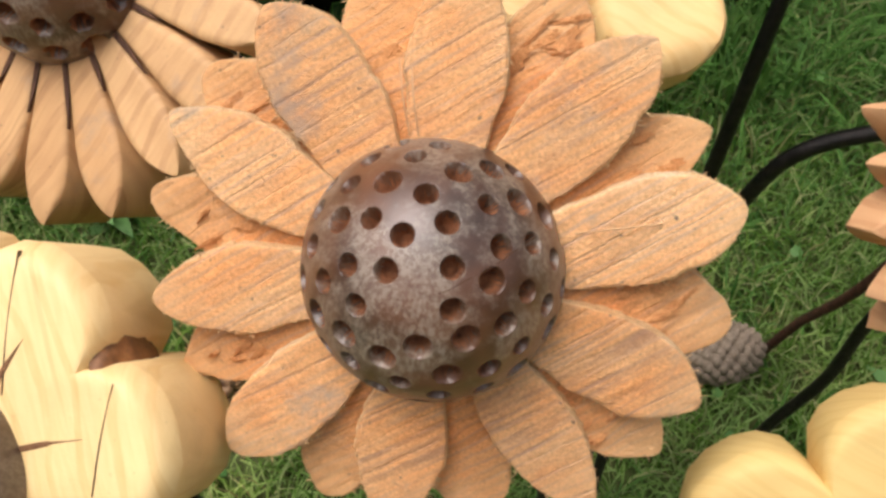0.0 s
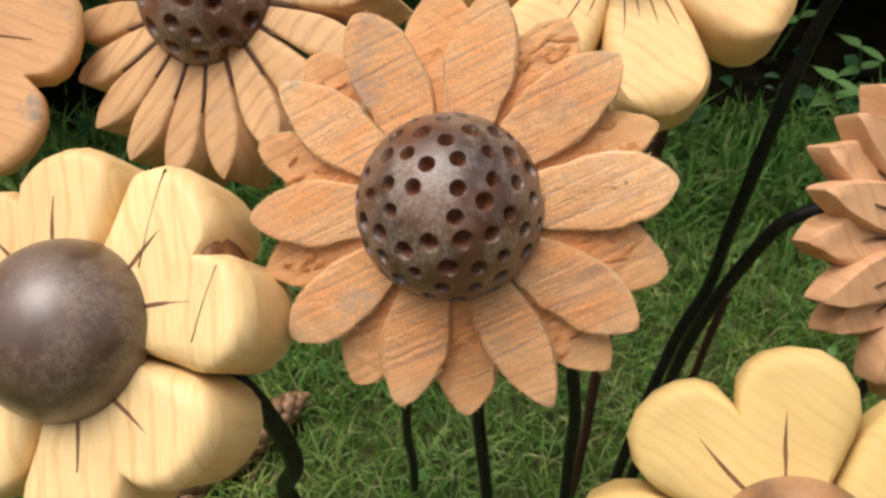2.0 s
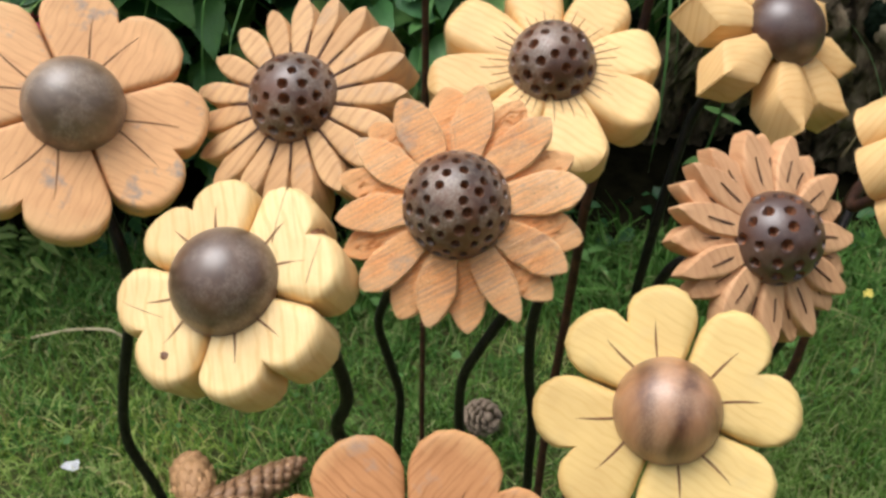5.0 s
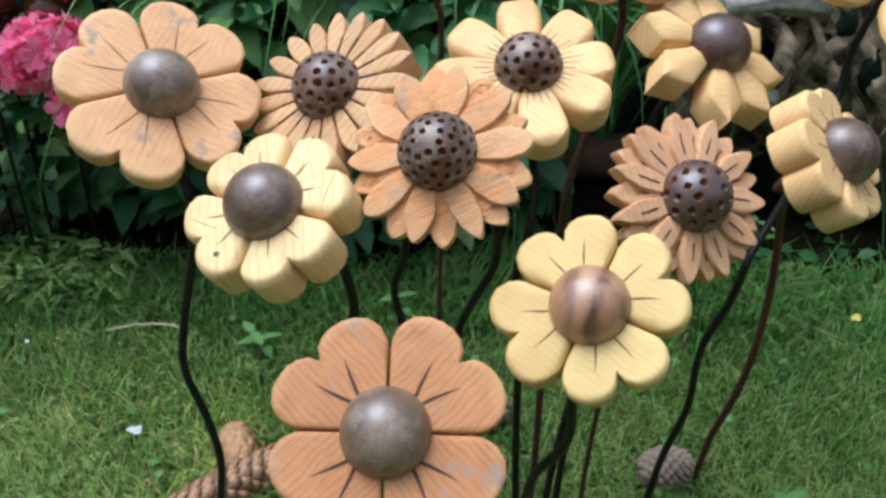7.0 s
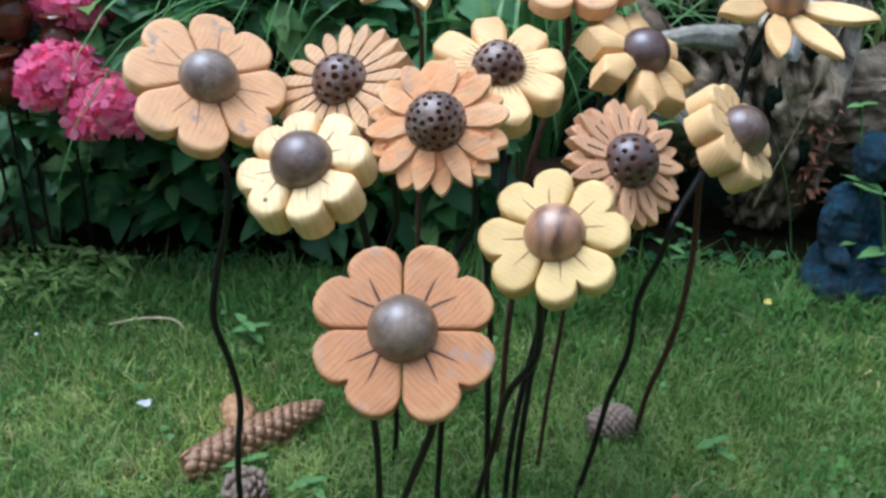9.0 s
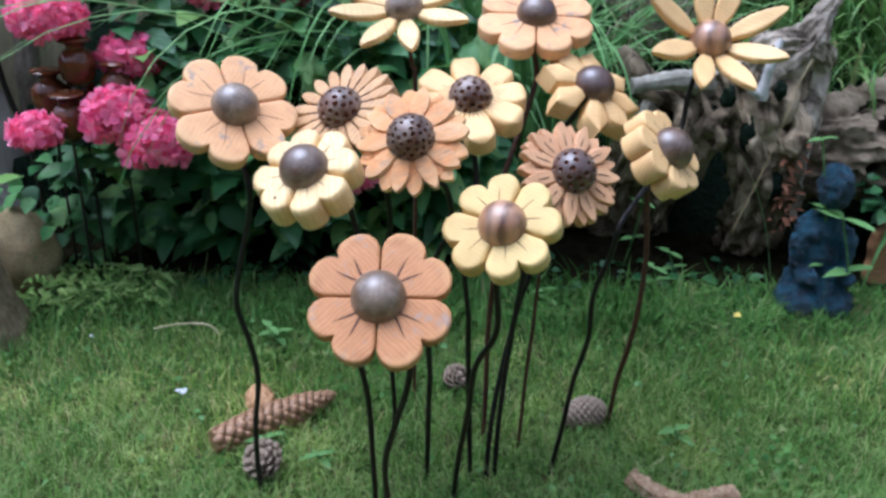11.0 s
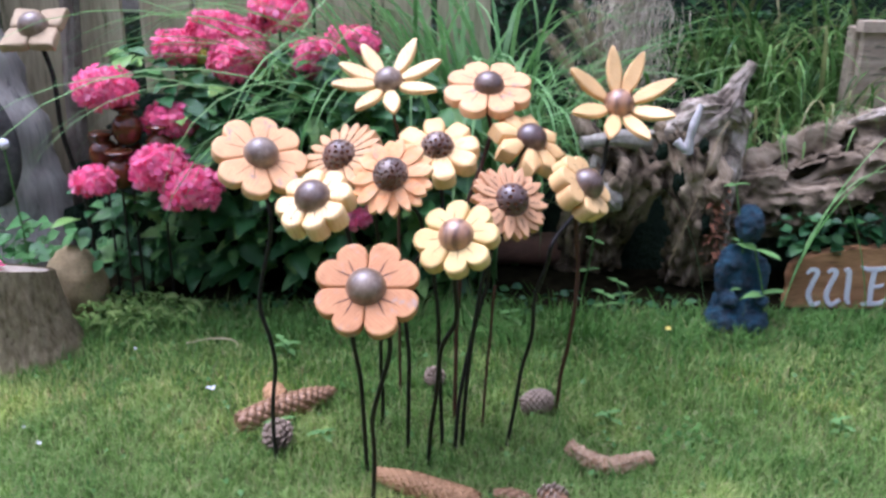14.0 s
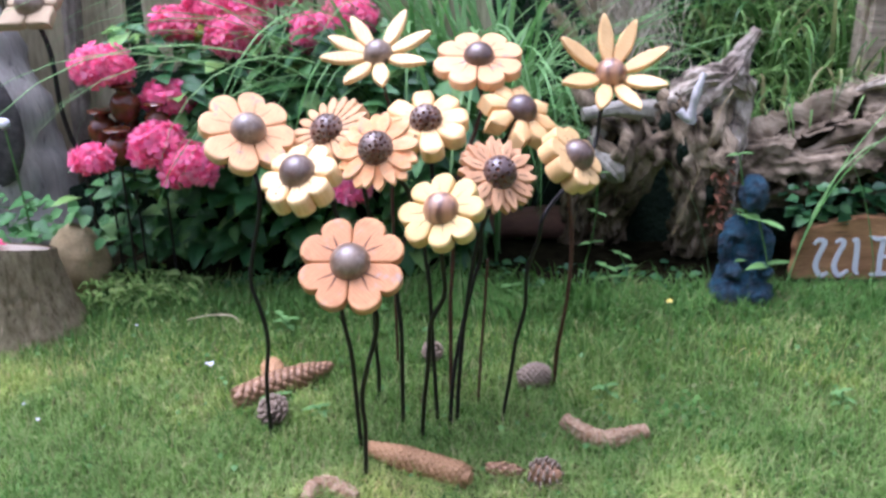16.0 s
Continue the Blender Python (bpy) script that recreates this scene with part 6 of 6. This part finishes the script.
for c in range(112):
    ca, cd = (rnd.uniform(0.68, 1.5) if c % 6 else rnd.uniform(0.34, 0.68)), 2.32 + 0.46 * rnd.random() ** 1.1
    size = rnd.uniform(0.6, 1.15) * (1 if ca > 0.78 else 0.75)
    if ca > 0.98 and cd < 2.42:
        cd, size = 2.30 + 0.04 * rnd.random(), 0.8 * size
    for i in range(rnd.randrange(9, 17)):
        a, d = ca + rnd.gauss(0, 0.018), cd + rnd.gauss(0, 0.018)
        z = (min(0.34, max(0, (d - 2.2)) * 1.7) + max(0, d - 2.4) * 0.5) * min(1, (a - 0.15) * 3)
        ang = rnd.uniform(0, 6.283)
        ribbon(bm, arch(garden(a, d, z - 0.02), GX * math.cos(ang) + GY * math.sin(ang) * 0.8, size * rnd.uniform(0.18, 0.44), rnd.uniform(1.0, 3.6), rnd.uniform(0.7, 1.5), 9), rnd.uniform(0.0035, 0.0085))
for i in range(120):
    a = rnd.uniform(0.72, 1.5)
    ribbon(bm, arch(garden(a, rnd.uniform(2.18, 2.28), 0.36 + 0.05 * min(1, (a - 0.7) * 3)), -GY * rnd.uniform(0.4, 1) + GX * rnd.uniform(-0.8, 0.8), rnd.uniform(0.12, 0.28), rnd.uniform(1.6, 3.6), rnd.uniform(0.2, 1.2), 9), rnd.uniform(0.002, 0.0045))
tagged(part("bank_grass", bm, BANKGRASS), "tangled long green grass growing over the bank", "grass", kind="stuff")
tall = thing("tall_grass", garden(0.85, 1.99), "long pale green grass blades arching over the log", "grass")
for foot, head, ln, dr, rs in (((0.775, 1.95), 0.5, 0.62, 0.9, 1.33), ((0.78, 1.955), 0.3, 0.5, 1.1, 1.38), ((0.79, 1.97), 0.9, 0.6, 1.9, 1.35), ((0.98, 1.95), 2.6, 0.42, 0.6, 1.35), ((1.02, 1.97), 0.8, 0.5, 2.0, 1.3), ((0.62, 2.0), 2.4, 0.4, 0.9, 1.3)):
    part("blade", ribbon(bmesh.new(), arch(garden(*foot, 0), GX * math.cos(head), ln, dr, rs), 0.0042), SEDGE, tall)


def leaf_cloud(name, n, pick, size, material, label, category, seed, narrow=0.38):
    """Many small bent leaves as one mesh."""
    rnd = random.Random(seed)
    bm = bmesh.new()
    for i in range(n):
        p = pick(rnd)
        out = (-GY * rnd.uniform(0.1, 1) + GX * rnd.uniform(-1, 1) + Vector((0, 0, rnd.uniform(-0.6, 0.5)))).normalized()
        up = Vector((rnd.uniform(-0.5, 0.5), -0.5, 1)).normalized()
        side = out.cross(up).normalized()
        nn = side.cross(out)
        s = size * rnd.uniform(0.6, 1.35)
        vs = [bm.verts.new(p + out * s * y + side * s * xx + nn * s * zz) for xx, y, zz in ((0, 0, 0), (-narrow, 0.3, 0.1), (-narrow * 0.8, 0.65, 0.08), (0, 1, -0.12), (narrow * 0.8, 0.65, 0.08), (narrow, 0.3, 0.1), (0, 0.5, 0))]
        for q in range(6):
            bm.faces.new((vs[q], vs[(q + 1) % 6], vs[6]))
    return tagged(part(name, bm, material), label, category, kind="stuff")


leaf_cloud("hedge", 15000, lambda r: garden(r.uniform(-2.2, 2.6), 2.78 + r.uniform(-0.05, 0.12), r.uniform(0.2, 1.5)), 0.032, IVY, "dark ivy-covered hedge behind the bank", "hedge", 31)
leaf_cloud("ivy", 190, lambda r: garden(r.uniform(0.78, 1.25), 1.985 + r.uniform(0, 0.07), r.uniform(0.14, 0.235)), 0.034, IVY, "small dark ivy leaves behind the wooden sign", "ivy", 32)
leaf_cloud("ivy", 75, lambda r: garden(r.uniform(-1.02, -0.72), 1.93 + r.uniform(-0.04, 0.12), r.uniform(0.02, 0.20)), 0.036, IVYGREEN, "green trailing leaves at the foot of the post", "ivy", 33)
leaf_cloud("ivy", 70, lambda r: garden(r.uniform(-1.2, -0.92), 2.03 + r.uniform(-0.04, 0.06), r.uniform(0.0, 0.2)), 0.036, IVYGREEN, "green trailing leaves at the foot of the post", "ivy", 37)
leaf_cloud("ground_fern", 420, lambda r: garden(r.uniform(-0.80, -0.55), 1.86 + r.uniform(-0.05, 0.1), r.uniform(0.0, 0.06)), 0.03, FERN, "low feathery green plants at the lawn's edge", "plant", 34, 0.15)
leaf_cloud("bed_plants", 190, lambda r: garden(r.uniform(-0.55, 0.56), 1.97 + r.uniform(-0.06, 0.10), r.uniform(0.0, 0.03)), 0.03, IVY, "low dark leaves along the bed's front", "plant", 35, 0.3)
leaf_cloud("lawn_weeds", 420, lambda r: garden(r.uniform(-1.2, 1.2), r.uniform(0.9, 2.0), 0.008 + r.uniform(0, 0.012)), 0.011, WEED, "clover and broad weeds scattered through the lawn", "weeds", 36, 0.45)


def plume(foot, tip, width, n, seed):
    """A dry feathery grass plume: a stalk with many fine drooping hairs."""
    rnd = random.Random(seed)
    f = thing("dry_plume", (foot.x, foot.y, 0), "dry tan feathery grass plume behind the flowers", "dry grass", "dry plumes")
    line = spline([foot, foot.lerp(tip, 0.55) + Vector((0, 0, 0.04)), tip], 12)
    part("stalk", tube(bmesh.new(), line, 0.002, 6), STRAW, f)
    bm = bmesh.new()
    ahead = (tip - foot).normalized()
    for i in range(n):
        u = 0.45 + 0.55 * rnd.random()
        q = line[int(u * (len(line) - 1))]
        w = (ahead + Vector((rnd.uniform(-1, 1), rnd.uniform(-1, 1), rnd.uniform(-1, 1))) * 0.55).normalized()
        ln = width * rnd.uniform(0.5, 1.2) * math.sin(math.pi * min(0.96, (u - 0.4) / 0.62)) + 0.01
        ribbon(bm, [q, q + w * ln * 0.5, q + w * ln + Vector((0, 0, -0.25 * ln))], 0.0009)
    part("plume", bm, PLUME, f)


for k, (f0, t0) in enumerate((((0.50, 2.5, 0.2), (0.245, 2.38, 0.60)), ((0.52, 2.52, 0.2), (0.30, 2.42, 0.645)), ((0.50, 2.5, 0.2), (0.27, 2.36, 0.55)), ((0.5, 2.55, 0.2), (0.33, 2.45, 0.69)), ((0.45, 2.5, 0.1), (0.40, 2.45, 0.66)))):
    plume(garden(*f0), garden(*t0), 0.06, 420, k)
rnd = random.Random(55)
bm = bmesh.new()
for i in range(2600):
    p = garden(0.50 + rnd.gauss(0, 0.05), 2.52 + rnd.uniform(-0.05, 0.05), rnd.uniform(0.35, 0.85))
    w = Vector((rnd.uniform(-0.5, 0.5), rnd.uniform(-0.6, 0.1), -1)).normalized()
    ribbon(bm, [p, p + w * 0.025 + GX * rnd.uniform(-0.02, 0.02), p + w * 0.06], rnd.uniform(0.0007, 0.0022))
tagged(part("dead_foliage", bm, PLUME), "shaggy hanging brown dead grass behind the root", "dry grass", kind="stuff")

crate = thing("wooden_planter", garden(1.25, 2.40, 0.3), "pale grey wooden planter standing in long grass", "planter")
for p, q in (((1.062, 2.38), (1.52, 2.38)), ((1.062, 2.393), (1.062, 2.44)), ((1.062, 2.455), (1.52, 2.455))):
    part("wall", board(bmesh.new(), garden(*p), garden(*q), 0.3, 0.61, 0.025, 5), CRATE, crate, smooth=False)
part("rim", board(bmesh.new(), garden(1.05, 2.378), garden(1.53, 2.378), 0.605, 0.630, 0.045, 5), CRATE, crate, smooth=False)


def closing_hedge(name, a, b, height, thick, label):
    bm = bmesh.new()
    along = (b - a).normalized()
    out = Vector((along.y, -along.x, 0)) * thick / 2
    vs = [bm.verts.new(p + out * s + Vector((0, 0, h))) for h in (-0.02, height) for p, s in ((a, -1), (b, -1), (b, 1), (a, 1))]
    for q in ((0, 1, 2, 3), (4, 5, 6, 7), (0, 1, 5, 4), (1, 2, 6, 5), (2, 3, 7, 6), (3, 0, 4, 7)):
        bm.faces.new([vs[k] for k in q])
    return tagged(part(name, bm, HEDGEWALL, smooth=False), label, "hedge", kind="structure")


closing_hedge("backdrop", garden(-6, 3.45), garden(6, 3.45), 2.2, 0.3, "dark tall hedge closing the garden")
# The next three are unseen, added to block light from the low sky.
closing_hedge("backdrop", garden(-6, -2.6), garden(6, -2.6), 2.6, 0.3, "unseen hedge added opposite the bed to block low sky light")
closing_hedge("backdrop", garden(-6, -2.4), garden(-6, 3.3), 2.2, 0.3, "unseen hedge added at the side to block low sky light")
closing_hedge("backdrop", garden(6, -2.4), garden(6, 3.3), 2.2, 0.3, "unseen hedge added at the side to block low sky light")


def sprig(foot, tip, pairs, size, label, leaf_group):
    """A thin green stem with opposite leaves."""
    s = thing("weed_sprig", (foot[0], foot[1], 0), label, "plant", leaf_group)
    line = spline([foot, foot.lerp(tip, 0.5) + GX * 0.01, tip], 8)
    part("stalk", tube(bmesh.new(), line, 0.0016, 6), WEED, s)
    for i in range(pairs):
        q = line[int((i + 1) / pairs * (len(line) - 1))]
        for sg in (-1, 1):
            a = i * 1.57 + 0.5
            place_leaf(SPRIG, s, q, GX * math.cos(a) * sg + GY * math.sin(a) * sg * 0.8 + Vector((0, 0, 0.15)), Vector((0, 0, 1)), size)
    return s


SPRIG = leaf_mesh("leaf", 1.0, 0.21, 0.2, 0.2, 5)
SPRIG.materials.append(WEED)
sprig(garden(0.70, 1.84), garden(0.665, 1.85, 0.20), 2, 0.062, "thin weed stem with broad leaves before the statue", "weed sprigs")
sprig(garden(0.66, 1.86), garden(0.625, 1.9, 0.33), 3, 0.036, "thin weed stem with broad leaves before the statue", "weed sprigs")
sprig(garden(0.36, 1.95), garden(0.365, 1.94, 0.06), 2, 0.036, "young weed with pale green leaves in the grass", "weed sprigs")
sprig(garden(0.41, 2.0), garden(0.405, 1.99, 0.07), 2, 0.034, "young weed with pale green leaves in the grass", "weed sprigs")
sprig(garden(0.33, 2.05), garden(0.345, 2.0, 0.26), 3, 0.035, "young weed with pale green leaves by the root", "weed sprigs")
sprig(garden(-0.33, 1.72), garden(-0.33, 1.715, 0.045), 4, 0.032, "young weed with pale green leaves in the grass", "weed sprigs")

bm = bmesh.new()
tube(bm, spline([Vector((-0.553, 0.36, 0.016)), Vector((-0.505, 0.372, 0.026)), Vector((-0.455, 0.378, 0.026)), Vector((-0.43, 0.365, 0.008))], 8), 0.0016, 6)
tagged(part("dry_stalk", bm, STRAW), "bent dry straw stalk lying on the lawn", "straw")

bm = tube(bmesh.new(), spline([garden(0.64, 2.04, 0.44), garden(0.60, 1.99, 0.40), garden(0.565, 1.97, 0.28), garden(0.515, 1.97, 0.12)], 8), 0.0011, 6)
tagged(part("dry_stalk", bm, SAND), "bent dry straw hanging down before the root", "straw")

d = thing("dandelion", (0.427, 0.573, 0), "small yellow flower on a thin stem in grass", "flower")
part("stalk", tube(bmesh.new(), [Vector((0.427, 0.573, -0.01)), Vector((0.43, 0.57, 0.03)), Vector((0.426, 0.573, 0.062))], 0.0012, 6), WEED, d)
bm = bmesh.new()
rnd = random.Random(2)
for q in range(5):
    floret(bm, Vector((0.426, 0.573, 0.063)) + Vector((rnd.uniform(-1, 1), rnd.uniform(-1, 1), 0.3)) * 0.005, Vector((rnd.uniform(-0.5, 0.5), rnd.uniform(-0.8, 0.2), 1)).normalized(), 0.0042, rnd)
part("flower_head", bm, YELLOW, d)
for q, (x, y, s) in enumerate(((-0.638, 0.305, 0.010), (-0.41, 0.185, 0.019), (-0.60, -0.06, 0.010), (-0.66, -0.02, 0.007))):
    bm = bmesh.new()
    rnd = random.Random(q)
    a = rnd.uniform(0, 3)
    rim = [bm.verts.new((x + s * (0.5 * math.cos(k * 0.698) * math.cos(a) - 0.34 * math.sin(k * 0.698) * math.sin(a)), y + s * (0.5 * math.cos(k * 0.698) * math.sin(a) + 0.34 * math.sin(k * 0.698) * math.cos(a)),
                         0.018 + s * rnd.uniform(0.05, 0.4))) for k in range(9)]
    mid = bm.verts.new((x, y, 0.017))
    for k in range(9):
        bm.faces.new((rim[k], rim[(k + 1) % 9], mid))
    bmesh.ops.solidify(bm, geom=bm.faces[:], thickness=0.0006)
    tagged(part("fallen_petal", bm, WHITE), "small curled white petal fallen on the lawn", "petal", "fallen white petals")

leaf_cloud("dry_fern", 55, lambda r: garden(0.628 + r.uniform(-0.022, 0.022), 2.015 + r.uniform(-0.01, 0.02), r.uniform(0.10, 0.29)), 0.024, DRYFERN, "curled red-brown dead fern fronds against the root", "dead fern", 61, 0.16)
bud = thing("white_bud", garden(-0.965, 1.98), "round white flower bud on a thin green stem", "flower")
part("stalk", tube(bmesh.new(), spline([garden(-0.945, 1.98, -0.01), garden(-0.955, 1.98, 0.2), garden(-0.969, 1.98, 0.375)], 8), 0.0022, 6), WEED, bud)
part("flower_head", blob(garden(-0.969, 1.98, 0.386), 0.012, 0.012, 0.012, face_of['A'], 0.3), WHITE, bud)
leaf_cloud("dark_clover", 90, lambda r: garden(0.41 + r.gauss(0, 0.035), 1.40 + r.gauss(0, 0.03), 0.008 + r.uniform(0, 0.018)), 0.010, LONGGRASS, "patch of dark clover leaves in the pale lawn", "weeds", 62, 0.45)
for a, w, h, n, size in ((0.69, 1.43, 0.035, 3, 0.026), (0.285, 1.455, 0.03, 3, 0.030), (-0.22, 1.40, 0.02, 3, 0.028), (-0.30, 1.44, 0.02, 3, 0.032), (0.14, 1.86, 0.05, 3, 0.03), (-0.15, 1.80, 0.05, 3, 0.03)):
    sprig(garden(a, w), garden(a + 0.006, w - 0.004, h), n, size, "young weed with pale green leaves in the grass", "weed sprigs")
